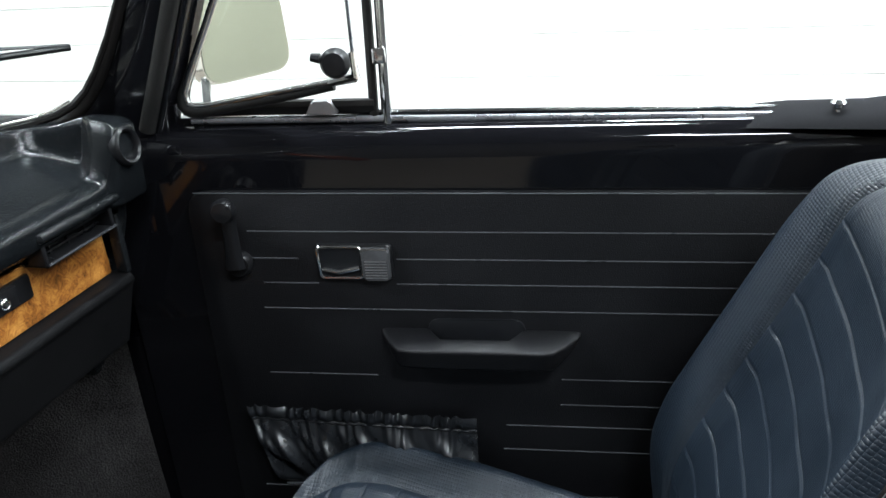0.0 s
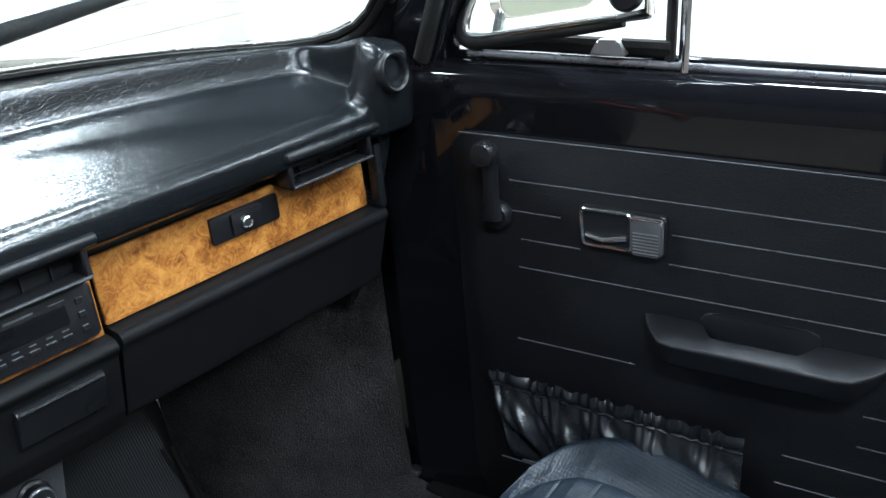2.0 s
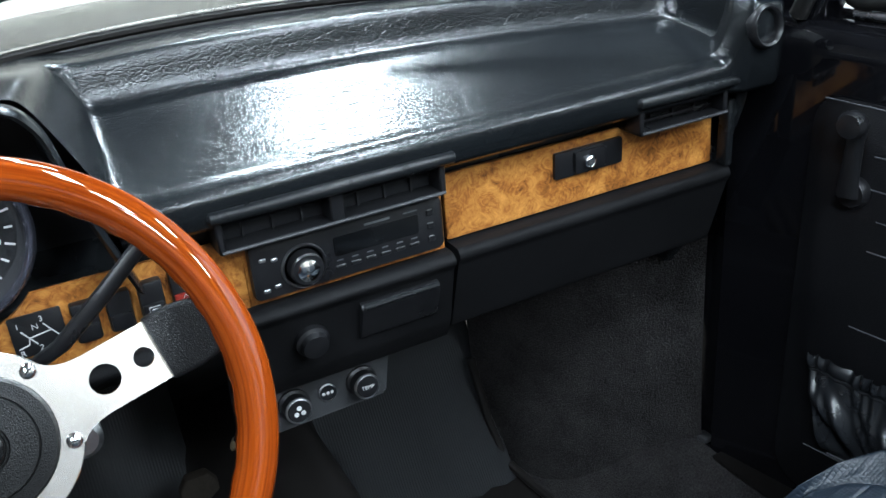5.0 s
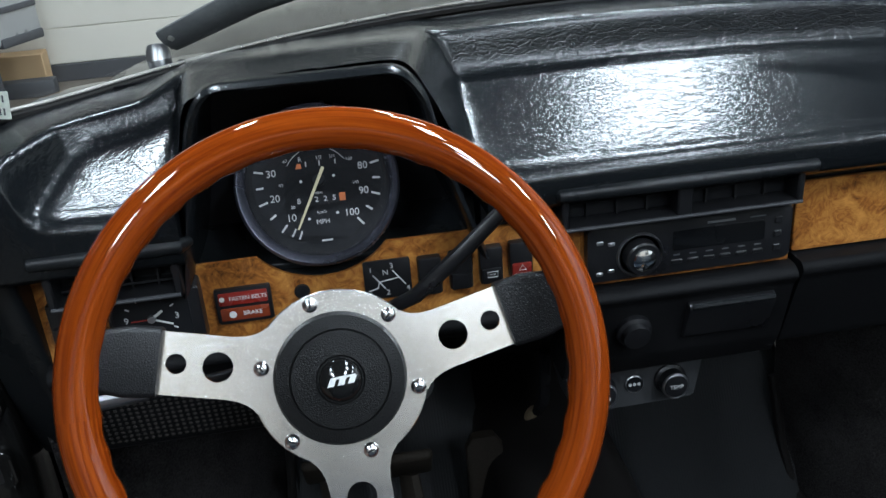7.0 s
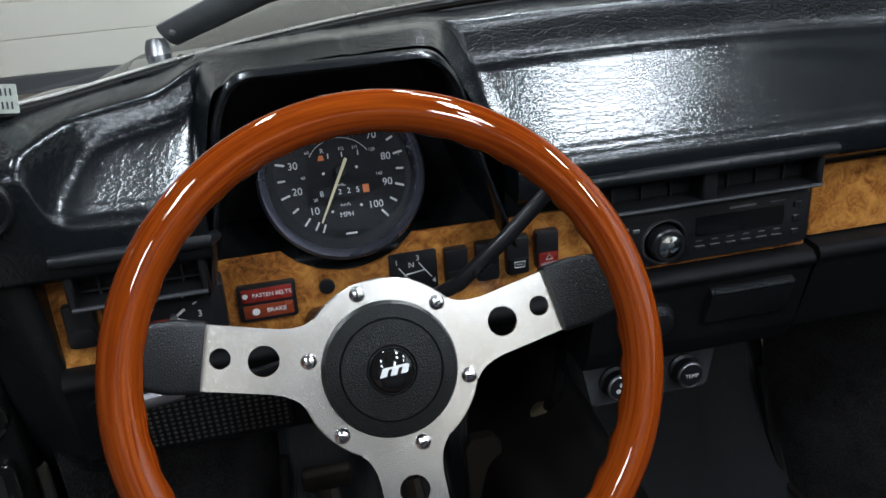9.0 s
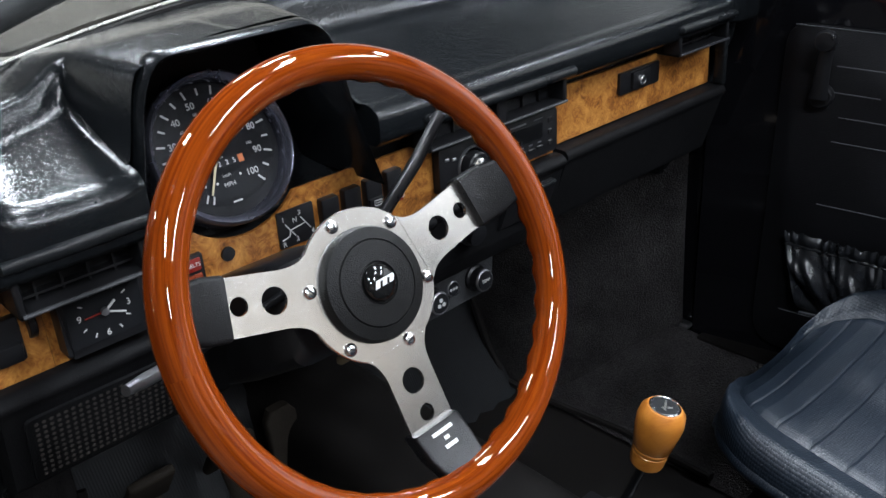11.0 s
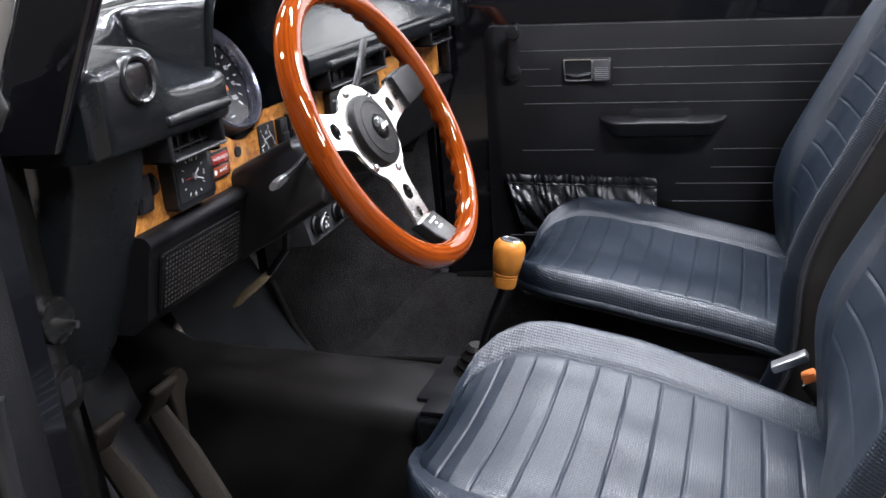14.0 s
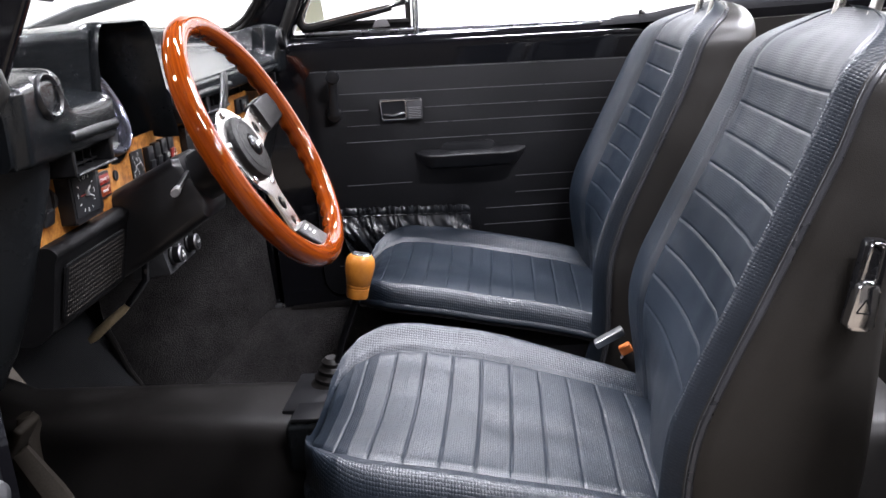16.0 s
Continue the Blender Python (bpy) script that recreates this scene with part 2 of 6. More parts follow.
FRONTWALL = mat("cream_block", (0.64, 0.60, 0.53), 0.7, grain=60, bump=0.3, depth=0.002, var=0.08, scale=2.0)
# darkened colour for wall areas out of view, to dim reflections in the car
DIMWALL = mat("reflection_dimming_wall", (0.045, 0.040, 0.036), 0.8, grain=60, bump=0.3, depth=0.002, var=0.15, scale=2.0)
REARWALL = mat("tan_board", (0.34, 0.30, 0.25), 0.8, grain=60, bump=0.3, depth=0.002, var=0.15, scale=2.0)
# ceiling is out of view; its colour is darkened to keep glossy parts black
CEIL = mat("ceiling_board", (0.035, 0.035, 0.037), 0.8, grain=40, bump=0.2, depth=0.002, var=0.08, scale=1.0)
FLOOR = mat("garage_floor", (0.15, 0.125, 0.10), 0.35, grain=90, bump=0.2, depth=0.002, var=0.3, scale=1.2)
SKIRT = mat("dark_skirting", (0.06, 0.06, 0.065), 0.6)
CARD = mat("cardboard", (0.46, 0.31, 0.17), 0.8, bump=0.2)
SILVER = mat("silver_paint", (0.42, 0.42, 0.42), 0.35, 0.4, coat=0.3, bump=0.02, var=0.05)
STICKER = mat("sticker_paper", (0.62, 0.66, 0.58), 0.6, bump=0.02)
PANEL = plain("lamp_diffuser", (0.86, 0.95, 1.0), 0.5, emit=20.0)
DARKRING = mat("grey_bezel", (0.22, 0.225, 0.28), 0.25, 0.9, bump=0.02)
DIALGREY = mat("dial_print", (0.014, 0.015, 0.018), 0.5, var=0.06, bump=0.03, spec=0.3)
WIPERGREY = mat("worn_wiper_paint", (0.085, 0.087, 0.09), 0.42, bump=0.08, var=0.3, scale=30)
JAMB = mat("worn_jamb_paint", (0.006, 0.0058, 0.0055), 0.22, bump=0.06, var=0.25, spec=0.35, rvar=0.06)
BOSSHIDE = mat("boss_hide", (0.0045, 0.0045, 0.0045), 0.42, look_="leather", grain=620, bump=0.4, depth=0.0005, spec=0.16)

# ---- building helpers ----
PLACE = {}


def thing(name, at=(0, 0, 0), label="", category="", group="", kind="", m=None):
    ob = new(name)
    ob.empty_display_size = 0.05
    ob.matrix_world = m if m is not None else Matrix.Translation(at)
    PLACE[ob] = ob.matrix_world.copy()
    return tagged(ob, label, category, group, kind)


def part(name, bm, material, parent=None, label="", smooth=40.0, local=False):
    """Links bm as one mesh object. Its points are in world metres, or (local) in the parent's own."""
    if parent is not None and not local:
        bmesh.ops.transform(bm, matrix=PLACE[parent].inverted(), verts=bm.verts)
    bmesh.ops.recalc_face_normals(bm, faces=bm.faces)
    me = bpy.data.meshes.new(name)
    bm.to_mesh(me)
    bm.free()
    me.materials.append(material)
    if smooth:
        me.shade_smooth()
        try:
            me.set_sharp_from_angle(angle=radians(smooth))
        except AttributeError:
            pass
    ob = new(name, me)
    if parent is not None:
        ob.parent = parent
        PLACE[ob] = PLACE[parent].copy()
    else:
        PLACE[ob] = Matrix()
    if label:
        ob["label"] = label
    return ob


def box(c, s, r=0.0, seg=2, m=None, bm=None):
    """A box of size s round c, with rounded edges; m turns it after it is made."""
    out = bmesh.new()
    bmesh.ops.create_cube(out, size=1.0, matrix=Matrix.Translation(c) @ Matrix.Diagonal((*s, 1)))
    if r:
        bmesh.ops.bevel(out, geom=out.edges[:], offset=min(r, 0.49 * min(s)), segments=seg, affect="EDGES", profile=0.5)
    if m is not None:
        bmesh.ops.transform(out, matrix=m, verts=out.verts)
    return join(bm, out)


def join(bm, out):
    if bm is None:
        return out
    me = bpy.data.meshes.new("tmp")
    out.to_mesh(me)
    out.free()
    bm.from_mesh(me)
    bpy.data.meshes.remove(me)
    return bm


def skin(rows, closed_u=False, closed_v=False, cap=False, bm=None, uv=None):
    """A sheet through rows of points. cap closes the first and last row."""
    out = bmesh.new()
    lay = out.loops.layers.uv.new("UVMap") if uv else None
    vs = [[out.verts.new(p) for p in row] for row in rows]
    nu, nv = len(rows), len(rows[0])
    for i in range(nu if closed_u else nu - 1):
        for j in range(nv if closed_v else nv - 1):
            ij = [(i, j), ((i + 1) % nu, j), ((i + 1) % nu, (j + 1) % nv), (i, (j + 1) % nv)]
            try:
                f = out.faces.new([vs[a][b] for a, b in ij])
            except ValueError:
                continue
            if uv:
                for lp, (a, b) in zip(f.loops, ij):
                    lp[lay].uv = uv[a][b]
    if cap:
        for row in (vs[0], vs[-1]):
            try:
                out.faces.new(row)
            except ValueError:
                pass
    return join(bm, out)


def loft(sections, bm=None):
    return skin(sections, closed_v=True, cap=True, bm=bm)


def fillet(pts, r, seg=4):
    """A closed outline of (a, b) points with rounded corners; r is one radius or one each."""
    out, n = [], len(pts)
    for i, p in enumerate(pts):
        rad = r[i] if isinstance(r, (list, tuple)) else r
        p, a, b = Vector(p), Vector(pts[i - 1]), Vector(pts[(i + 1) % n])
        da, db = a - p, b - p
        k = min(rad, 0.48 * da.length, 0.48 * db.length)
        if k < 1e-5:
            out.append(tuple(p))
            continue
        s, e = p + da.normalized() * k, p + db.normalized() * k
        for j in range(seg + 1):
            t = j / seg
            out.append(tuple((1 - t) ** 2 * s + 2 * t * (1 - t) * p + t * t * e))
    return out


def prism(outline, m, lo, hi, bevel=0.0, bm=None, seg=2):
    """An outline (local x, y) from local z lo to hi, placed by m."""
    out = bmesh.new()
    a = [out.verts.new((x, y, lo)) for x, y in outline]
    b = [out.verts.new((x, y, hi)) for x, y in outline]
    n = len(outline)
    out.faces.new(a[::-1])
    top = out.faces.new(b)
    for i in range(n):
        out.faces.new((a[i], a[(i + 1) % n], b[(i + 1) % n], b[i]))
    if bevel:
        bmesh.ops.bevel(out, geom=list(top.edges), offset=bevel, segments=seg, affect="EDGES", profile=0.5)
    bmesh.ops.transform(out, matrix=m, verts=out.verts)
    return join(bm, out)


def tube(path, r, n=10, closed=False, bm=None, flat=1.0):
    """A round bar along a path; r is one radius or one for each point."""
    P = [Vector(p) for p in path]
    rows, up = [], None
    for i, p in enumerate(P):
        a = P[i - 1] if (i or closed) else P[0]
        b = P[(i + 1) % len(P)] if (closed or i + 1 < len(P)) else P[-1]
        t = (b - a).normalized()
        if up is None:
            up = t.orthogonal().normalized()
        up = (up - t * up.dot(t)).normalized()
        side = t.cross(up)
        rad = r[i] if isinstance(r, (list, tuple)) else r
        rows.append([p + rad * (math.cos(q) * up + flat * math.sin(q) * side) for q in [2 * math.pi * k / n for k in range(n)]])
    return skin(rows, closed_u=closed, closed_v=True, cap=not closed, bm=bm)


def lathe(profile, m, n=32, bm=None, cap=True):
    """A turned form: (radius, height) along local z, placed by m."""
    rows = []
    for r, z in profile:
        rows.append([m @ Vector((r * math.cos(q), r * math.sin(q), z)) for q in [2 * math.pi * k / n for k in range(n)]])
    return skin(rows, closed_v=True, cap=cap, bm=bm)


def circle(r, n=32, cx=0.0, cy=0.0):
    return [(cx + r * math.cos(2 * math.pi * k / n), cy + r * math.sin(2 * math.pi * k / n)) for k in range(n)]


def disc(r, m, z, n=48):
    bm = bmesh.new()
    bm.faces.new([bm.verts.new(m @ Vector((x, y, z))) for x, y in circle(r, n)])
    return bm


def smoothstep(a, b, x):
    t = min(1, max(0, (x - a) / (b - a)))
    return t * t * (3 - 2 * t)


def lerp(table, x):
    xs, ys = zip(*table)
    return float(np.interp(x, xs, ys))


def lettering(words, size, m, material, parent, name="lettering", align="CENTER"):
    cu = bpy.data.curves.new("words", "FONT")
    cu.body, cu.size, cu.align_x, cu.align_y, cu.extrude = words, size, align, "CENTER", 0.0001
    ob = bpy.data.objects.new("words", cu)
    scene.collection.objects.link(ob)
    dg = bpy.context.evaluated_depsgraph_get()
    me = ob.evaluated_get(dg).to_mesh()
    bm = bmesh.new()
    bm.from_mesh(me)
    ob.evaluated_get(dg).to_mesh_clear()
    bpy.data.objects.remove(ob)
    bpy.data.curves.remove(cu)
    bmesh.ops.transform(bm, matrix=m, verts=bm.verts)
    return part(name, bm, material, parent, smooth=0)


def dashface(y, z, x=-0.618, tip=0.0):
    """A plane that faces the seats: local x to the car's right, y up, z rearwards; tip leans it back, in degrees."""
    return Matrix.Translation((x, y, z)) @ Matrix.Rotation(radians(-tip), 4, "Y") @ Matrix(((0, 0, 1, 0), (1, 0, 0, 0), (0, 1, 0, 0), (0, 0, 0, 1)))

# ---- garage ----
GX, GY0, GY1, GX1, GH = -5.5, -4.6, 3.9, 5.2, 3.9


def garage():
    g = part("ground", box(((GX + GX1) / 2, (GY0 + GY1) / 2, -0.05), (GX1 - GX + 0.6, GY1 - GY0 + 0.6, 0.1)), FLOOR, smooth=0)
    tagged(g, "brown sealed concrete garage floor", "floor", kind="structure")
    walls = (("wall_front", (GX - 0.1, (GY0 + GY1) / 2), (0.2, GY1 - GY0), 0, 1), ("wall_right", ((GX + GX1) / 2, GY1 + 0.1), (GX1 - GX, 0.2), 1, -1),
             ("wall_left", ((GX + GX1) / 2, GY0 - 0.1), (GX1 - GX, 0.2), 1, 1), ("wall_rear", (GX1 + 0.1, (GY0 + GY1) / 2), (0.2, GY1 - GY0), 0, -1))
    for name, (x, y), (sx, sy), axis, sign in walls:
        paint = {"wall_left": DIMWALL, "wall_rear": REARWALL, "wall_front": FRONTWALL}.get(name, WALL)
        w = part(name, box((x, y, GH / 2), (sx, sy, GH)), paint, smooth=0)
        tagged(w, {"wall_left": "unseen garage wall, darkened to dim reflections", "wall_rear": "tan garage wall behind the car"}.get(name, "cream painted wall in long level courses"), "wall", kind="structure")
        PLACE[w] = Matrix()
        me = None
        for k in range(int(GH / 0.205)):
            z = 0.1 + 0.205 * k + 0.1
            off = 0.1
            cx, cy = (x + sign * off, y) if axis == 0 else (x, y + sign * off)
            size = (0.018, sy, 0.2015) if axis == 0 else (sx, 0.018, 0.2015)
            if me is None:
                c = part("course", box((0, 0, 0), size, 0.003, 1), paint, None, smooth=0)
                me = c.data
                if name == "wall_front":
                    dark_course = me.copy()
                    dark_course.materials[0] = DIMWALL
            else:
                c = new("course", me)
            # unseen upper courses get the darkened colour, to cut sheen on the dashboard
            if name == "wall_front" and z > 2.05:
                c.data = dark_course
            c.location = (cx, cy, z)
            c.parent = w
        s = (0.02, sy, 0.1) if axis == 0 else (sx, 0.02, 0.1)
        c = (x + sign * 0.125, y, 0.05) if axis == 0 else (x, y + sign * 0.125, 0.05)
        tagged(part("skirting", box(c, s, 0.004, 1), SKIRT, smooth=0), "dark rubber skirting along the wall", "skirting", kind="structure")
    tagged(part("ceiling", box(((GX + GX1) / 2, (GY0 + GY1) / 2, GH + 0.05), (GX1 - GX + 0.4, GY1 - GY0 + 0.4, 0.1)), CEIL, smooth=0), "unseen garage ceiling, darkened to keep reflections low", "ceiling", kind="structure")
    for x, y, sx, sy in LIGHTS:
        t = thing("ceiling_light", (x, y, GH), "long white ceiling lamp panel", "light", "ceiling lights")
        part("housing", box((x, y, GH - 0.05), (sx, sy, 0.10), 0.015), SATIN, t)
        part("diffuser", box((x, y, GH - 0.105), (sx - 0.06, sy - 0.06, 0.012), 0.003), PANEL, t)
        la = bpy.data.lights.new("bulb", "AREA")
        la.shape, la.size, la.size_y, la.color = "RECTANGLE", sx - 0.08, sy - 0.08, (0.86, 0.95, 1.0)
        la.energy = LAMP
        lo = bpy.data.objects.new("bulb", la)
        scene.collection.objects.link(lo)
        lo.location = (x, y, GH - 0.118)


LIGHTS = [(-2.66, 1.27, 0.36, 0.72)] + [(x, y, 1.22, 0.34) for x, y in ((-0.2, 1.12), (-4.6, 1.12), (1.9, 1.12), (1.5, -1.8), (-2.65, -1.2), (-4.3, -4.0), (0.3, 3.0), (3.8, 0.8), (3.8, -1.8), (2.6, 3.0))]
garage()


def parked_van():
    t = thing("parked_vehicle", (-4.8, -2.2, 0), "silver vehicle parked askew by the wall, dark sill", "vehicle")
    m = Matrix.Translation((-5.12, -1.66, 0)) @ Matrix.Rotation(radians(-28), 4, "Z")

    def side(a, w):
        return [tuple(m @ Vector((a, -y, z))) for y, z in fillet([(w, 0.345), (0.66, 0.345), (0.66, 1.5), (w + 0.10, 1.5), (w, 1.05)], 0.03, 3)]

    part("body", loft([side(0.0, 0.03), side(0.02, 0.0), side(0.30, 0.0), side(1.6, 0.0)]), SILVER, t, smooth=30)
    part("trim_strip", box((0.8, 0.004, 0.52), (1.56, 0.014, 0.03), 0.004, m=m), SKIRT, t, "dark trim strip")
    part("lower_rail", box((0.16, -0.04, 0.36), (0.30, 0.10, 0.05), 0.01, m=m), SKIRT, t, "dark lower rail")
    part("door_seam", box((0.36, 0.0, 0.92), (0.008, 0.004, 0.72), m=m), SKIRT, t, smooth=0)
    part("sill", box((0.98, -0.06, 0.290), (1.24, 0.12, 0.105), 0.02, m=m), SKIRT, t, "dark grey plastic sill")
    part("sill_end", box((0.34, -0.09, 0.20), (0.06, 0.08, 0.20), 0.02, m=m), SKIRT, t)
    for k in range(7):
        part("letter", box((0.46 + 0.055 * k, 0.001, 0.297), (0.035, 0.004, 0.028), m=m), STICKER, t, smooth=0)
    for y in (-0.12, -0.55):
        part("wheel", lathe([(0.05, -0.08), (0.25, -0.08), (0.28, -0.05), (0.28, 0.05), (0.25, 0.08), (0.05, 0.08)], m @ Matrix.Translation((1.2, y - 0.06, 0.28)) @ Matrix.Rotation(radians(90), 4, "X")), RUBBER, t)
    c = thing("cardboard_box", (-5.4, -1.9, 0), "plain brown cardboard box on the floor", "box")
    part("carton", box((-5.41, -1.95, 0.10), (0.13, 0.36, 0.20), 0.006, 1), CARD, c)
    p = thing("floor_beam", (-5.2, -1.98, 0), "dark steel beam lying on the floor", "beam")
    part("beam", box((-5.2, -2.02, 0.045), (0.10, 0.66, 0.09), 0.01), SKIRT, p)


parked_van()

# ---- car shell ----
def ws_x(y):
    """The curved foot of the windscreen in plan."""
    return -0.845 + 0.5 * y * y


def shell():
    # bonnet in front of the windscreen
    rows = []
    for i in range(25):
        s = i / 24
        row = []
        for j in range(33):
            q = -1 + 2 * j / 32
            half = 0.53 - 0.16 * s * s
            y = q * half
            x = ws_x(y * 0.96) - 0.055 - s * (1.02 + 0.10 * (1 - q * q)) + 0.22 * q * q * s
            z = 1.075 + 0.02 * (1 - q * q) - 0.02 * s - 0.30 * s ** 2.4 - 0.05 * q ** 4
            row.append((x, y, z))
        rows.append(row)
    b = skin(rows)
    bmesh.ops.solidify(b, geom=b.faces[:], thickness=0.015)
    t = thing("bonnet", (-1.4, 0, 0.9), "glossy black front bonnet of the car", "bonnet")
    part("lid", b, PAINT, t)
    # body sides below the bonnet, nose and tail, so that the shell is closed to the ground
    t = thing("car_body", (0, 0, 0.2), "glossy black convertible body shell with the top down", "car body", kind="structure")
    for s in (-1, 1):
        # front wing: arched over the wheel, from the bonnet's edge to the door
        secs = []
        for k in range(13):
            q = k / 12
            x = -0.68 - 1.32 * q
            out = 0.665 + 0.08 * math.sin(math.pi * min(1, 1.1 * q)) - 0.10 * q ** 3
            arch = 0.26 + 0.30 * math.exp(-((x + 1.38) / 0.26) ** 2)
            top = 1.02 - 0.06 * q - 0.34 * q ** 3
            inn = 0.572 - 0.22 * q * q
            secs.append([(x, s * y, z) for y, z in fillet([(inn, max(arch, 0.5)), (out - 0.03, arch), (out, arch + 0.02), (out - 0.01, 0.5 * (arch + top)), (inn + 0.06, top), (inn, top)], [0.01, 0.01, 0.02, 0.12, 0.04, 0.01], 4)])
        part("front_wing", loft(secs), PAINT, t)
        for x in (-1.38, 1.0):
            wm = Matrix.Translation((x, s * 0.60, 0.31)) @ Matrix.Rotation(radians(90), 4, "X")
            w = part("wheel", lathe([(0.19, -0.075), (0.29, -0.08), (0.31, -0.05), (0.31, 0.05), (0.29, 0.08), (0.19, 0.075)], wm, 36), RUBBER, t, "black road wheel")
            part("rim", lathe([(0.19, -0.06), (0.18, -0.02), (0.06, 0.0), (0.18, 0.02), (0.19, 0.06)], wm, 36), SATIN, w, "steel rim")
        # sill under the door opening
        part("sill", loft([[(x, s * y, z) for y, z in fillet([(0.515, 0.30), (0.66, 0.26), (0.66, 0.44), (0.565, 0.455), (0.535, 0.462), (0.515, 0.45)], 0.012)] for x in (-0.72, 0.32)]), PAINT, t)
        part("sill_strip", box((-0.15, s * 0.548, 0.462), (0.98, 0.05, 0.008), 0.003), RUBBER, t, "ribbed black rubber sill strip")
        # jamb between the kick panel and the door
        part("jamb", loft([[(x, s * y, z) for x, y in fillet([(-0.70, 0.556), (-0.668, 0.553), (-0.662, 0.575), (-0.662, 0.625), (-0.74, 0.63), (-0.74, 0.56)], 0.008, 3)] for z in (0.44, 0.70, 1.03)]), JAMB if s < 0 else PAINT, t)
        # post added to block light between the door and the rear trim
        part("lock_post", box((0.285, s * 0.70, 0.66), (0.05, 0.13, 0.74), 0.012), PAINT, t)
        # quarter panel and inner rear side behind the door
        part("quarter_panel", loft([[(x, s * (w + o), z) for o, z in ((-0.03, 0.3), (0.09, 0.3), (0.10, 0.8), (0.04, 1.03), (-0.03, 1.03))] for x, w in ((0.27, 0.69), (0.9, 0.70), (1.4, 0.62))]), PAINT, t)
        part("rear_trim", loft([[(x, s * y, z) for y, z in ((0.62, 0.34), (0.665, 0.34), (0.665, 1.01), (0.64, 1.01))] for x in (0.27, 1.3)]), SEATSIDE, t)
    part("tail", box((1.45, 0, 0.65), (0.12, 1.2, 0.7), 0.05), PAINT, t)
    part("bulkhead", box((-1.10, 0, 0.66), (0.03, 0.96, 0.60), 0.01), PAINT, t)
    part("cowl", loft([[(ws_x(y) - 0.09, y, 0.96), (ws_x(y) - 0.09, y, 1.075), (ws_x(y) + 0.02, y, 1.082), (ws_x(y) + 0.02, y, 0.96)] for y in np.linspace(-0.42, 0.42, 25)]), PAINT, t)
    # floor pan, tunnel, toe boards, carpets
    f = part("floor", box((-0.15, 0, 0.295), (1.55, 1.04, 0.03)), RUBBER, smooth=0)
    tagged(f, "black rubber-matted floor pan of the car", "floor", kind="structure")
    sec = []
    for x, top, w in ((-1.10, 0.54, 0.10), (-0.99, 0.50, 0.085), (-0.75, 0.495, 0.085), (-0.55, 0.488, 0.09), (-0.30, 0.47, 0.095), (0.45, 0.45, 0.10)):
        sec.append([(x, y, z) for y, z in fillet([(-w - 0.05, 0.30), (w + 0.05, 0.30), (w, top), (-w, top)], [0.001, 0.001, 0.035, 0.035], 5)])
    tn = part("tunnel", loft(sec), RUBBER)
    tagged(tn, "black vinyl covered centre tunnel along the floor", "tunnel", kind="structure")
    for s in (-1, 1):
        rows = []
        for y in np.linspace(0.085, 0.375, 14):
            rows.append([(-0.90 - 0.01 * math.cos(y * 700), s * y, 0.312), (-0.935, s * y, 0.36), (-1.0, s * y, 0.47), (-1.075, s * y, 0.60)])
        b = skin(rows)
        bmesh.ops.solidify(b, geom=b.faces[:], thickness=0.008)
        tb = part("toe_board", b, TOEMAT)
        tagged(tb, "grey rubber mat on the sloping toe board", "toe board", kind="structure")
        # wheel arch wall in carpet
        rows = []
        for i in range(15):
            u = i / 14
            x, y = -0.668 - 0.315 * u, 0.5445 - 0.1785 * u - 0.03 * math.sin(math.pi * u)
            rows.append([(x - 0.02 * k, s * (y - 0.012 * math.sin(math.pi * k)), 0.30 + 0.62 * k) for k in np.linspace(0, 1, 13)])
        b = skin(rows)
        bmesh.ops.solidify(b, geom=b.faces[:], thickness=0.006)
        kp = part("kick_panel", b, CARPET)
        tagged(kp, "black carpet on the wheel arch beside the footwell", "carpet", kind="structure")
        # carpet rising from the floor to the sill
        rows = []
        for i in range(31):
            x = -0.95 + 1.30 * i / 30
            row = []
            for k in range(9):
                q = k / 8
                y = 0.385 + 0.148 * q
                z = 0.315 + 0.15 * smoothstep(0, 1, q) + 0.004 * noise.noise((x * 9, q * 4, s))
                row.append((x, s * y, z))
            rows.append(row)
        b = skin(rows)
        bmesh.ops.solidify(b, geom=b.faces[:], thickness=0.006)
        cp = part("side_carpet", b, CARPET)
        tagged(cp, "black carpet edge turned up to the door sill", "carpet", kind="structure")
        b = tube([(-0.985, s * 0.352, 0.50), (-0.955, s * 0.36, 0.40), (-0.925, s * 0.372, 0.33), (-0.86, s * 0.385, 0.318), (-0.70, s * 0.40, 0.32), (-0.52, s * 0.39, 0.325)], 0.007, 8)
        tagged(part("carpet_binding", b, RUBBER), "black bound edge of the carpet", "trim", kind="structure")


shell()


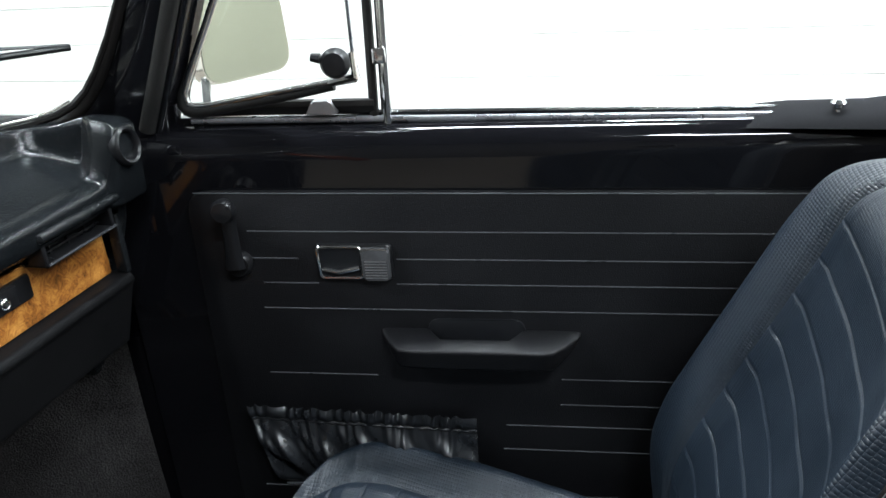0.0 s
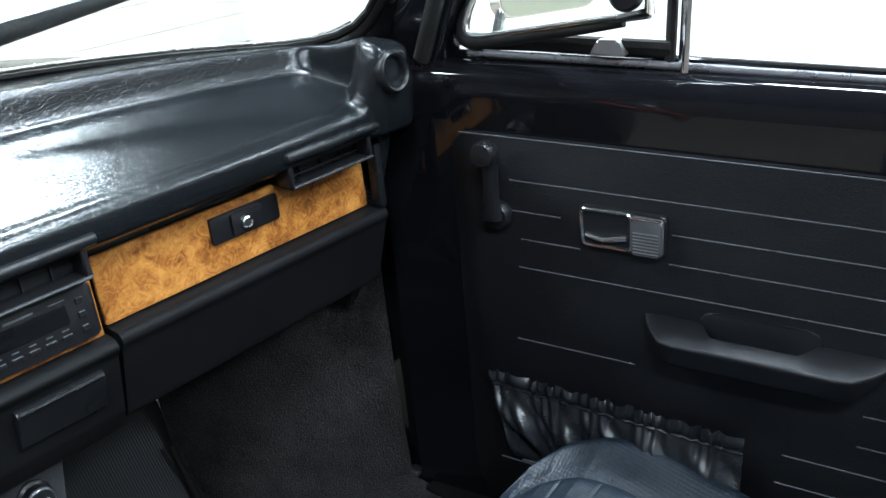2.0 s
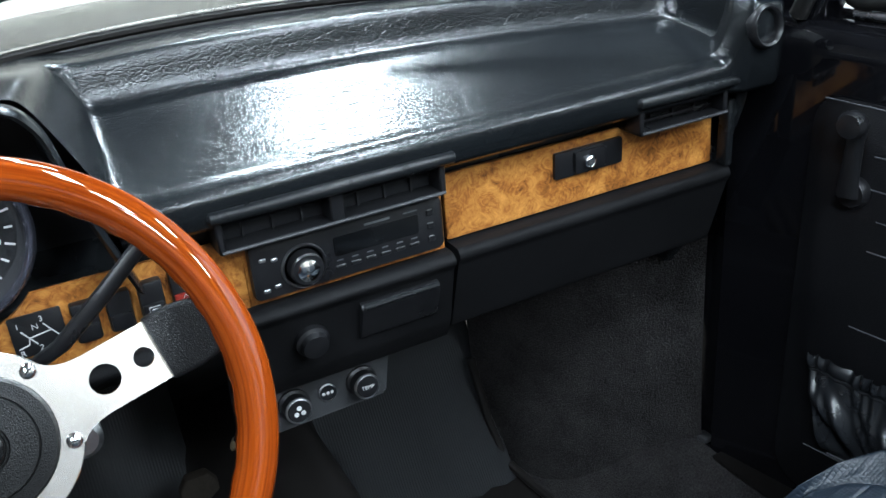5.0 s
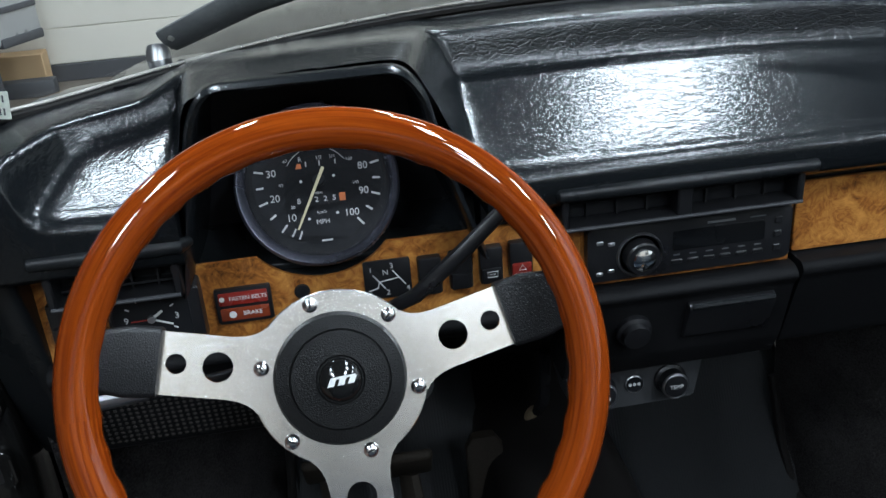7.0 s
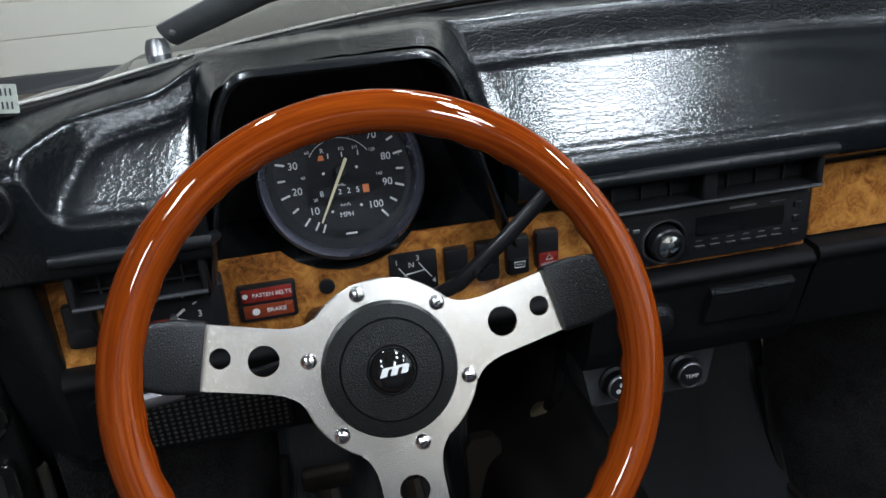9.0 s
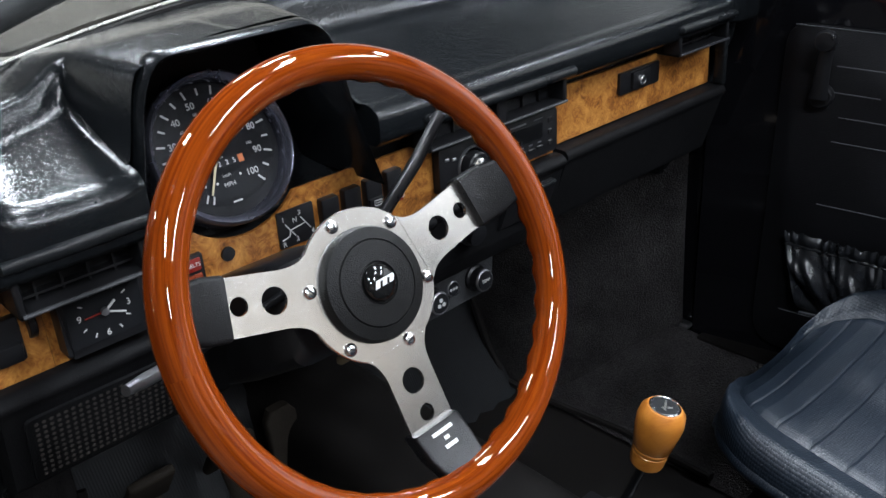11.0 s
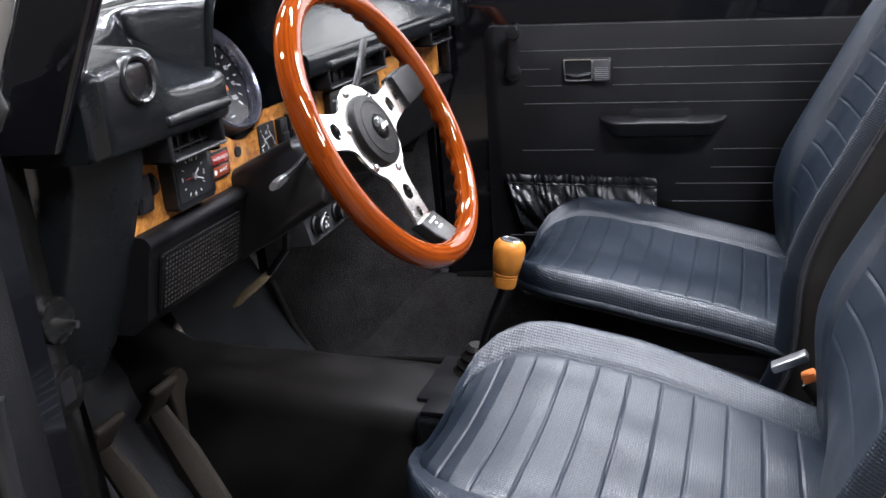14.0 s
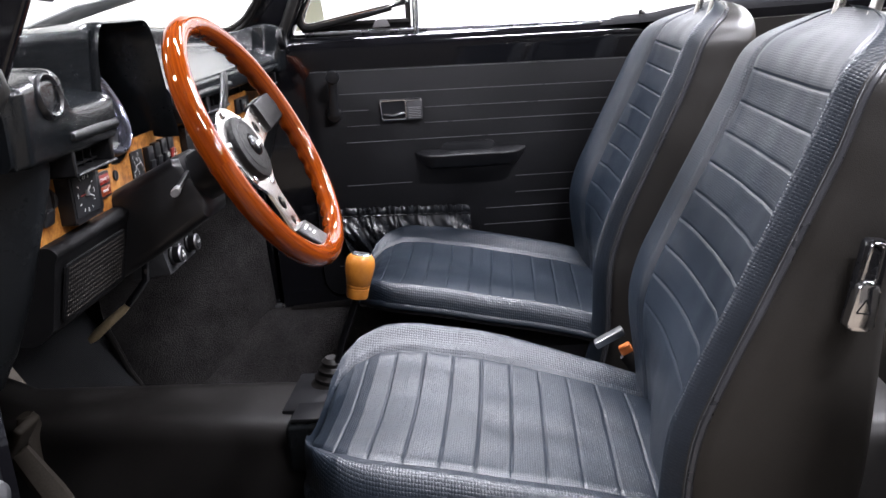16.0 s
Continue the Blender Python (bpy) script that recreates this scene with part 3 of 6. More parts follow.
def windscreen():
    t = thing("windscreen", (-0.8, 0, 1.1), "curved windscreen in a black frame with a bright strip", "windscreen", kind="structure")
    ys = np.linspace(-0.575, 0.575, 41)

    def at(y, h, d=0.0):
        # h: height above the foot; the screen leans back and its sides lean in
        lean = 0.62
        yy = y * (1 - 0.10 * h)
        return (ws_x(y) + lean * h + d, yy, 1.098 - 0.13 * y * y + h)

    g = skin([[at(y * 0.985, h) for y in ys] for h in np.linspace(0.0, 0.42, 9)])
    pane = part("pane", g, GLASS, t, "clear laminated glass")
    pane.visible_shadow = False
    # the seal runs along the foot and turns up the pillars in a round corner
    foot = [(y, 0.0) for y in np.linspace(-0.45, 0.45, 37)]
    turn = [(0.478, 0.001), (0.506, 0.004), (0.529, 0.010), (0.545, 0.020), (0.555, 0.036), (0.561, 0.06), (0.565, 0.10), (0.567, 0.20), (0.568, 0.30), (0.568, 0.42)]
    line = [(-y, h) for y, h in turn[::-1]] + foot + turn
    for s in (-1, 1):
        near = foot[-6:] + turn
        rows = []
        for y, h in near:
            a, k = Vector(at(s * y, h - 0.002, 0.004)), smoothstep(0.49, 0.55, y)
            post = Vector((-0.632 + 0.5 * (a.z - 1.098), s * (0.559 - 0.06 * (a.z - 1.098)), a.z - 0.02 * (1 - smoothstep(0, 0.05, h))))
            low = Vector((a.x + 0.012, a.y, a.z - 0.04))
            b = low.lerp(post, k)
            rows.append([a, a.lerp(b, 0.5) + Vector((0.004, 0, 0)), b])
        b = skin(rows)
        bmesh.ops.solidify(b, geom=b.faces[:], thickness=0.004)
        part("corner_panel", b, PAINT, t, "black corner of the screen frame")
    part("seal", tube([at(y, h - 0.005, 0.008) for y, h in line], 0.0085, 10), RUBBER, t, "black rubber seal")
    part("seal_lip", tube([at(y * 0.99, h + 0.004, 0.008) for y, h in line], 0.0045, 8), RUBBER, t)
    part("bright_strip", tube([at(y * 0.985, h + 0.010, 0.006) for y, h in line if abs(y) < 0.55], 0.0015, 8), POST, t, "bright metal strip")
    for s in (-1, 1):
        sec = []
        for h in np.linspace(-0.07 if s > 0 else -0.10, 0.44, 9):
            x, y, z = -0.600 + 0.50 * h, 0.566 - 0.06 * h, 1.098 + h
            sec.append([(x + a, s * (y + b), z) for a, b in fillet([(-0.052, -0.004), (-0.005, -0.007), (0.045, -0.004), (0.048, 0.035 if s > 0 else 0.012), (-0.02, 0.045 if s > 0 else 0.020), (-0.052, 0.02 if s > 0 else 0.010)], 0.006, 3)])
        part("pillar", loft(sec), PAINT, t, "black windscreen pillar")
        part("pillar_seal", tube([(-0.572 + 0.50 * h, s * (0.558 - 0.06 * h), 1.098 + h) for h in np.linspace(-0.05, 0.42, 9)], 0.010, 10), SEALGREY, t)
    part("header", tube([at(y, 0.43) for y in ys], 0.028, 10), PAINT, t, "black header rail")
    st = thing("sticker", (-0.68, -0.49, 1.10), "small pale inspection sticker on the glass", "sticker")
    m = Matrix.Translation(at(-0.502, 0.023, 0.012)) @ Matrix.Rotation(radians(-20), 4, "Z") @ dashface(0, 0, 0, 10) @ Matrix.Scale(0.78, 4)
    part("paper", prism(fillet([(-0.015, -0.014), (0.015, -0.014), (0.015, 0.014), (-0.015, 0.014)], 0.002), m, 0, 0.0006), STICKER, st, smooth=0)
    b = bmesh.new()
    for k in range(2):
        for j in range(5):
            prism([(-0.0125 + 0.005 * j, 0.003 - 0.013 * k), (-0.0106 + 0.005 * j, 0.003 - 0.013 * k), (-0.0106 + 0.005 * j, 0.010 - 0.013 * k), (-0.0125 + 0.005 * j, 0.010 - 0.013 * k)], m, 0.0006, 0.0009, bm=b)
    part("print", b, SKIRT, st, "dark bars of print", smooth=0)
    # wipers rest on the glass outside
    for y0 in (-0.40, 0.10):
        w = thing("wiper", (ws_x(y0) - 0.05, y0, 1.08), "black windscreen wiper parked along the screen's foot", "wiper", "wipers")
        px, pz = ws_x(y0) - 0.105, 1.072
        part("spindle", lathe([(0.012, -0.03), (0.012, 0.008), (0.010, 0.014), (0.003, 0.016)], Matrix.Translation((px, y0, pz)) @ Matrix.Rotation(radians(-25), 4, "Y"), 16), SATIN, w, "metal spindle nut")
        P = [Vector((px, y0 + 0.012, pz + 0.018)), Vector((ws_x(y0 + 0.10) - 0.035, y0 + 0.10, 1.128)), Vector((ws_x(y0 + 0.24) - 0.02, y0 + 0.24, 1.15)), Vector((ws_x(y0 + 0.31) - 0.014, y0 + 0.31, 1.16))]
        part("arm", tube(P, [0.017, 0.020, 0.011, 0.005], 10, flat=0.45), WIPERGREY, w, "dark grey pressed arm")
        part("rivet", lathe([(0.0075, -0.004), (0.0075, 0.002), (0.005, 0.005), (0.002, 0.006)], Matrix.Translation(P[0] + Vector((0.008, 0.006, 0.008))) @ Matrix.Rotation(radians(50), 4, "Y"), 14), POST, w, "bright rivet")
        Q = [Vector((ws_x(y) - 0.010 + 0.62 * h, y * 0.99, 1.10 + h)) for y, h in zip(np.linspace(y0 + 0.10, y0 + 0.455, 12), np.linspace(0.074, 0.050, 12))]
        part("blade", tube(Q, 0.004, 8), PLASTIC, w, "thin black blade")
        part("bridge", tube([Q[1] + Vector((0, 0, 0.006)), Q[5] + Vector((0, 0, 0.016)), Q[8] + Vector((0, 0, 0.011)), Q[11] + Vector((0, 0, 0.003))], [0.003, 0.003, 0.002, 0.0015], 6), WIPERGREY, w)


windscreen()

# ---- dashboard ----
def dashboard():
    t = thing("dashboard", (-0.65, 0, 0.9), "padded black leather-grained dashboard with burl veneer panels", "dashboard")

    # padded top: one moulding with a sunk tray on each side of the binnacle
    def soft(d, e):
        return 0.5 * (d + math.sqrt(d * d + e * e))

    def height(x, y):
        a = abs(y)
        zf = 1.019 - 0.32 * (x + 0.607)
        d1 = -0.742 + 0.20 * y * y - x
        d2 = a - 0.478 - 0.28 * (x + 0.69) + 1.3 * max(0, x + 0.640)
        if y < -0.25:
            # the driver's tray is short: its rear wall follows the screen, its floor lies higher
            zf = 1.0225 - 0.33 * (x + 0.565)
            d1 = -0.684 - 0.31 * (y + 0.366) - x
            d2 = a - 0.472 - 0.24 * (x + 0.565)
        edge = 0.5 * (d1 + d2 + math.sqrt((d1 - d2) ** 2 + 0.014 ** 2))
        if y < -0.25:
            d3 = y + 0.361 - 0.04 * (x + 0.62)
        else:
            d3 = -0.130 - 0.08 * (x + 0.71) - y
        rise, side = (4.6 if y < -0.25 else 3.2) * soft(edge, 0.007 if y < -0.25 else 0.0035), (5.0 if y < -0.25 else 2.1) * soft(d3, 0.003)
        w = zf + (rise ** 3 + side ** 3) ** (1 / 3)
        hood = smoothstep(-0.40, -0.345, y) * smoothstep(-0.11, -0.165, y)
        top = 1.099 - 0.11 * y * y + 0.0145 * hood * smoothstep(-0.80, -0.66, x)
        top -= 0.06 * max(0, -0.77 - x) + 1.2 * max(0, x + 0.645) ** 2 * smoothstep(0.475, 0.495, a)
        if y > 0:
            top += 0.010 * smoothstep(0.462, 0.482, y) * smoothstep(-0.68, -0.63, x)
        end = 0.516 if y > 0 else 0.548
        if a > end:
            q = min(1, (a - end) / (0.030 if y > 0 else 0.018))
            top -= 0.018 * (1 - math.sqrt(1 - q * q))
        r = (0.010 if y < -0.25 else 0.006) + 0.010 * hood
        return 0.5 * (top + w - math.sqrt((top - w) ** 2 + r * r)) + 0.25 * r * hood

    def moulding(y0, y1, lip, label):
        rows = []
        n = max(8, int((y1 - y0) / 0.004))
        for i in range(n + 1):
            y = y0 + (y1 - y0) * i / n
            xa = min(ws_x(y) + 0.002, -0.66)
            xe = -0.612 + 0.020 * smoothstep(-0.31, -0.33, y)
            row = [(xa, y, 1.0)] if lip else []
            row += [(x, y, height(x, y)) for x in [xa + (xe - xa) * k / 110 for k in range(111)]]
            if lip:
                zt = row[-1][2]
                cap = smoothstep(0.462, 0.480, y) if y > 0 else smoothstep(0.480, 0.498, -y)
                end = 0.514 if y > 0 else 0.548
                back = 0.022 + (0.010 if y > 0 else 0.0) * cap - (0.022 if y > 0 else 0.014) * smoothstep(end, end + (0.034 if y > 0 else 0.018), abs(y))
                R = 0.013 - 0.002 * cap
                for k in range(1, 8):
                    q = radians(90 * k / 7)
                    row.append((xe + back * math.sin(q), y, zt - R * (1 - math.cos(q))))
                lo = 0.984
                row += [(xe + back, y, 0.5 * (zt - R + lo + 0.008)), (xe - 0.001 + back, y, lo + 0.006), (xe - 0.006 + back, y, lo), (-0.65, y, lo - 0.004), (-0.70, y, lo)]
            rows.append(row)
        b = skin(rows)
        if lip:
            for row in (rows[0], rows[-1]):
                b.faces.new([b.verts.new(p) for p in row])
        part("top_pad", b, DASH, t, label, smooth=55)

    moulding(-0.566, -0.362, True, "shiny black grained pad beside the binnacle")
    moulding(-0.364, -0.128, False, "black grained top over the instruments")
    moulding(-0.130, 0.546, True, "shiny black grained parcel tray")
    for s in (-1, 1):
        m = dashface(0.494 if s > 0 else -0.503, 1.050 if s > 0 else 1.046, -0.579 if s > 0 else -0.573, 8) @ Matrix.Diagonal((0.78, 0.84, 1, 1) if s > 0 else (0.88, 0.88, 1, 1))
        v = part("side_vent", lathe([(0.0250, -0.006), (0.0262, 0.001), (0.0255, 0.005), (0.0230, 0.0072), (0.0200, 0.0055), (0.0185, 0.001), (0.0180, -0.030), (0.004, -0.031)], m, 40), PLASTIC, t, "round black defroster vent")
        part("throat", lathe([(0.0178, -0.012), (0.0165, -0.010), (0.0150, -0.012), (0.0150, -0.029)], m, 32, cap=False), BRASS, v, "dull brass inner ring")
        # driver's flap takes the brass colour to stand in for a warm reflection
        part("flap", lathe([(0.0140, -0.0195), (0.0138, -0.0185), (0.001, -0.0180)], m @ Matrix.Translation((0, 0, -0.008 if s > 0 else -0.001)) @ Matrix.Rotation(radians(14 if s > 0 else -22), 4, "Y"), 24), GAUGE if s > 0 else BRASS, v, "dark air flap" if s > 0 else "air flap coloured brass for a warm reflection")
    # the side cheek runs down and forward below the cap
        secs = []
        for z, x0, y1 in ((0.99, -0.612, 0.536), (0.96, -0.618, 0.532), (0.90, -0.640, 0.530), (0.84, -0.662, 0.532), (0.78, -0.690, 0.536), (0.74, -0.715, 0.538)):
            x0 += 0.016 if s < 0 else 0.0
            secs.append([(x, s * y, z) for x, y in fillet([(x0 - 0.10, 0.488), (x0 + 0.012, 0.489), (x0 + 0.010, 0.505), (x0 - 0.02, y1 + (0.020 if s < 0 else 0)), (x0 - 0.06, y1 + (0.020 if s < 0 else 0)), (x0 - 0.10, y1)], 0.006, 3)])
        part("cheek", loft(secs), PAD, t, "black moulded side cheek")
    # fascia behind the panels
    for y0, y1, z1 in ((-0.489, -0.376, 0.985), (-0.376, -0.129, 0.938), (-0.129, 0.489, 0.985)):
        part("fascia", box((-0.640 if y1 < 0.2 else -0.650, (y0 + y1) / 2, (0.875 + z1) / 2), (0.03, y1 - y0, z1 - 0.875), 0.001), PAD, t)
    bx = -0.622

    def veneer(pts, lo=0.0, hi=0.004, holes=()):
        part("veneer", prism(fillet(pts, 0.003, 3), dashface(0, 0, bx), lo, hi, 0.0008, seg=1), BURL, t, "golden burl walnut veneer", smooth=0)

    veneer([(-0.497, 0.888), (-0.440, 0.888), (-0.440, 0.966), (-0.499, 0.966)])
    # the middle panel is cut out round the speedometer
    notch = [(-0.263 + 0.068 * math.cos(a), 1.006 + 0.068 * math.sin(a)) for a in np.linspace(radians(-40), radians(-140), 15)]
    part("veneer", prism([(-0.440, 0.888), (-0.048, 0.888), (-0.048, 0.962), *[(float(a), float(b)) for a, b in notch], (-0.440, 0.962)], dashface(0, 0, bx), 0.0, 0.0035), BURL, t, "golden burl walnut veneer", smooth=0)
    veneer([(-0.048, 0.893), (0.1425, 0.893), (0.1425, 0.960), (-0.048, 0.960)], 0.0, 0.0028)
    # glovebox lid: veneer above, padded lip, plain lower face
    lid = part("glovebox_lid", loft([[(x, y, z) for x, z in fillet([(-0.640, 0.897), (-0.606, 0.897), (-0.601, 0.889), (-0.607, 0.880), (-0.628, 0.815), (-0.633, 0.800), (-0.66, 0.800), (-0.66, 0.897)], 0.004, 3)] for y in (0.149, 0.152, 0.482, 0.485)]), LOWERPAD, t, "black glovebox lid with a veneer face")
    part("veneer", prism(fillet([(0.149, 0.8985), (0.478, 0.8985), (0.476, 0.965), (0.149, 0.965)], 0.003, 3), dashface(0, 0, bx - 0.008), 0, 0.004, 0.0008, seg=1), BURL, lid, "golden burl walnut veneer", smooth=0)
    # glovebox lock plate
    lp = part("lock_plate", prism(fillet([(-0.041, -0.0135), (0.041, -0.0135), (0.041, 0.0135), (-0.041, 0.0135)], 0.002), dashface(0.312, 0.943, bx - 0.004), 0, 0.004, 0.001), PLASTIC, lid, "black recessed lock plate")
    part("catch", prism(fillet([(-0.017, -0.011), (0.020, -0.011), (0.020, 0.011), (-0.017, 0.011)], 0.002), dashface(0.310, 0.943, bx + 0.000), 0, 0.004, 0.0015), PLASTIC, lid)
    part("lock", lathe([(0.0065, 0), (0.0065, 0.003), (0.005, 0.004), (0.004, 0.003), (0.001, 0.003)], dashface(0.309, 0.942, bx + 0.004), 24), CHROME, lid, "small chrome key lock")
    part("end_post", box((-0.612, 0.4835, 0.935), (0.016, 0.010, 0.075), 0.003), PAD, t)
    # padded lips under the veneer, left and centre
    for y0, y1 in ((-0.492, -0.303), (-0.303, -0.060), (-0.060, 0.1435)):
        mid = y0 > -0.31 and y1 < -0.05
        secs = []
        for y in (y0, y0 + 0.003, y1 - 0.003, y1):
            pts = [(-0.64, 0.892), (-0.606, 0.892), (-0.598, 0.884), (-0.603, 0.875), (-0.620, 0.862 if mid else 0.80), (-0.640, 0.855 if mid else 0.785), (-0.67, 0.86 if mid else 0.785)]
            if y1 > 0.1:
                pts = [(-0.64, 0.8955), (-0.606, 0.8955), (-0.598, 0.888), (-0.606, 0.878), (-0.622, 0.815), (-0.635, 0.79), (-0.68, 0.79)]
            secs.append([(x, y, z) for x, z in fillet(pts, 0.004, 3)])
        part("lower_panel", loft(secs), LOWERPAD, t, "black moulded lower dashboard panel")
    # speaker grille in the left lower panel
    g = part("grille", prism(fillet([(-0.478, -0.034), (-0.325, -0.034), (-0.325, 0.033), (-0.478, 0.033)], 0.006), dashface(0, 0.838, -0.6085, -14), 0.0, 0.003, 0.001), LOWERPAD, t, "pierced black speaker grille")
    b = bmesh.new()
    for i in range(26):
        for j in range(11):
            prism(circle(0.0017, 6, -0.470 + 0.0056 * i, -0.027 + 0.0054 * j), dashface(0, 0.838, -0.6085, -14), 0.003, 0.0034, bm=b)
    tagged(part("hole", b, CLOTH, t, "rows of small holes over brown cloth", smooth=0), kind="stuff")
    # ashtray and lighter under the radio
    a = part("ashtray", loft([[(x, y, z) for x, z in fillet([(-0.604, 0.873), (-0.600, 0.868), (-0.614, 0.832), (-0.632, 0.830), (-0.632, 0.873)], 0.003, 3)] for y in (0.046, 0.049, 0.122, 0.125)]), PLASTIC, t, "black flap of the ashtray")
    part("lip", tube([(-0.600, 0.048, 0.871), (-0.600, 0.123, 0.871)], 0.0028, 8), PAD, a)
    part("lighter", lathe([(0.016, -0.008), (0.016, 0.004), (0.013, 0.006), (0.012, 0.012), (0.003, 0.013)], dashface(-0.002, 0.850, -0.611, -12), 28), PLASTIC, t, "black cigar lighter")
    # face vents under the padded edge
    for y0, y1, z0, z1, dual in ((-0.070, 0.136, 0.960, 0.998, True), (0.352, 0.466, 0.963, 1.001, False), (-0.466, -0.368, 0.958, 1.004, False)):
        xo = 0.018 if y0 < -0.3 else 0.0
        v = part("face_vent", prism(fillet([(y0, z0), (y1, z0), (y1, z1), (y0, z1)], 0.003), dashface(0, 0, -0.634), 0, 0.0185 + 0.8 * xo), GAUGE, t, "black slatted fresh-air vent")
        fr = bmesh.new()
        box((-0.608 + xo, (y0 + y1) / 2, z0 + 0.002), (0.03, y1 - y0, 0.004), 0.0015, 1, bm=fr)
        for y in ((y0 + 0.003, y1 - 0.003) + (((y0 + y1) / 2,) if dual else ())):
            box((-0.608 + xo, y, (z0 + z1) / 2), (0.03, 0.006 if not dual or abs(y - (y0 + y1) / 2) > 0.01 else 0.013, z1 - z0), 0.0015, 1, bm=fr)
        part("vent_frame", fr, PLASTIC, v)
        part("lower_lip", tube([(-0.592 + xo, y0 + 0.002, z0 + 0.003), (-0.592 + xo, y1 - 0.002, z0 + 0.003)], 0.0016, 8), PIPING, v)
        part("ledge", tube([(-0.600 + xo, y0 - 0.007, z1 - 0.004), (-0.590 + xo, y0 - 0.003, z1 - 0.003), (-0.589 + xo, 0.5 * (y0 + y1), z1 - 0.003), (-0.590 + xo, y1 + 0.006, z1 - 0.003), (-0.600 + xo, y1 + 0.010, z1 - 0.004)], [0.004, 0.0055, 0.006, 0.0055, 0.004], 12), PAD, v, "padded ledge over the vent")
        n = int((y1 - y0) / (0.0165 if xo else 0.024))
        for k in range(1, n):
            part("slat", box((-0.6165 + xo, y0 + (y1 - y0) * k / n, (z0 + z1) / 2), (0.010, 0.0016, z1 - z0 - 0.006)), PLASTIC, v, smooth=0)
        if not dual:
            part("tray", box((-0.618 + xo, (y0 + y1) / 2, z0 + 0.008), (0.014, y1 - y0 - 0.01, 0.002)), PLASTIC, v, smooth=0)
    return t


DASHBOARD = dashboard()


def binnacle(t):
    """The hooded housing of the speedometer."""
    outer = [(-0.374, 0.950), (-0.362, 1.015), (-0.349, 1.085), (-0.333, 1.113), (-0.187, 1.113), (-0.170, 1.092), (-0.153, 1.02), (-0.136, 0.970), (-0.130, 0.950)]

    def ring(x, g, drop=0.0, wide=0.0):
        c = (-0.256, 1.0)
        pts = []
        for y, z in outer:
            z2 = z - drop * smoothstep(1.0, 1.1, z)
            y2 = c[0] + (y - c[0]) * (1 + wide)
            d = Vector((y2 - c[0], z2 - c[1]))
            pts.append((y2 - g * d.x / d.length, z2 - g * d.y / d.length))
        return [(x, y, z) for y, z in fillet(pts, [0, 0.03, 0.04, 0.02, 0.02, 0.03, 0.04, 0.03, 0], 5)]

    rows = [ring(-0.616, 0.006), ring(-0.600, 0.001), ring(-0.588, 0.0022), ring(-0.584, 0.0048), ring(-0.588, 0.008), ring(-0.64, 0.012), ring(-0.695, 0.016)]
    hood = part("binnacle_hood", skin(rows), DASH, t, "black hood over the speedometer")
    part("backplate", prism(fillet([(-0.375, 0.95), (-0.13, 0.95), (-0.16, 1.10), (-0.345, 1.10)], 0.01), dashface(0, 0.0, -0.705), 0, 0.004), GAUGE, t)
    part("step", loft([[(x, y, z) for x, z in fillet([(-0.72, 0.940), (-0.640, 0.936), (-0.640, 0.944), (-0.655, 0.950), (-0.72, 0.965)], 0.003, 3)] for y in (-0.372, -0.132)]), PAD, t)
    # speedometer
    m = dashface(-0.263, 1.008, -0.640, 24) @ Matrix.Translation((0.0037, 0.0026, 0))
    sp = part("speedometer", lathe([(0.060, -0.035), (0.0650, -0.035), (0.0665, 0.0), (0.0660, 0.004), (0.0640, 0.006), (0.0600, 0.003), (0.0580, -0.004), (0.0580, -0.012)], m, 64, cap=False), DARKRING, t, "round speedometer with a grey bezel")
    part("dial", prism(circle(0.0585, 48), m, -0.014, -0.011), GAUGE, sp, "matt black dial", smooth=0)
    lens = part("lens", disc(0.0575, m, -0.0035), LENSG, sp, smooth=0)
    lens.visible_shadow = False
    m = m @ Matrix.Translation((0.0006, 0.0038, 0))
    part("dial_plate", prism(circle(0.0530, 48), m, -0.0114, -0.0110), DIALGREY, sp, "dark grey printed dial", smooth=0)
    for a, r0, r1, w in [(229 - 31.1 * (val - 10) / 10, 0.0445, 0.052 if val % 10 == 0 else 0.0505, 0.0008) for val in range(10, 101, 5)] + [(239, 0.044, 0.051, 0.0007), (246, 0.044, 0.051, 0.0007)]:
        part("tick", prism([(r0, -w), (r1, -w), (r1, w), (r0, w)], m @ Matrix.Rotation(radians(a), 4, "Z"), -0.011, -0.0106), WHITE, sp, smooth=0)
    for val in range(10, 101, 10):
        a = radians(229 - 31.1 * (val - 10) / 10)
        lettering(str(val), 0.0082, m @ Matrix.Translation((0.0382 * math.cos(a), 0.0382 * math.sin(a), -0.0108)), WHITE, sp)
    for val in (20, 40, 60, 80, 100, 120, 140):
        a = radians(229 - 31.1 * (val / 1.609 - 10) / 10)
        lettering(str(val), 0.0036, m @ Matrix.Translation((0.0305 * math.cos(a), 0.0305 * math.sin(a), -0.0108)), WHITE, sp)
    lettering("MPH", 0.0056, m @ Matrix.Translation((0, -0.0345, -0.0108)), WHITE, sp)
    lettering("km/h", 0.0040, m @ Matrix.Translation((0, -0.0265, -0.0108)), WHITE, sp)
    lettering("miles", 0.0032, m @ Matrix.Translation((-0.001, -0.0105, -0.0108)), WHITE, sp)
    od = part("odometer", prism(fillet([(-0.021, -0.0195), (0.021, -0.0195), (0.021, -0.0125), (-0.021, -0.0125)], 0.001), m, -0.011, -0.0107), GAUGE, sp, smooth=0)
    for k, c in enumerate("8 225"):
        if c != " ":
            lettering(c, 0.0062, m @ Matrix.Translation((-0.0175 + 0.0072 * k, -0.016, -0.0105)), WHITE, sp)
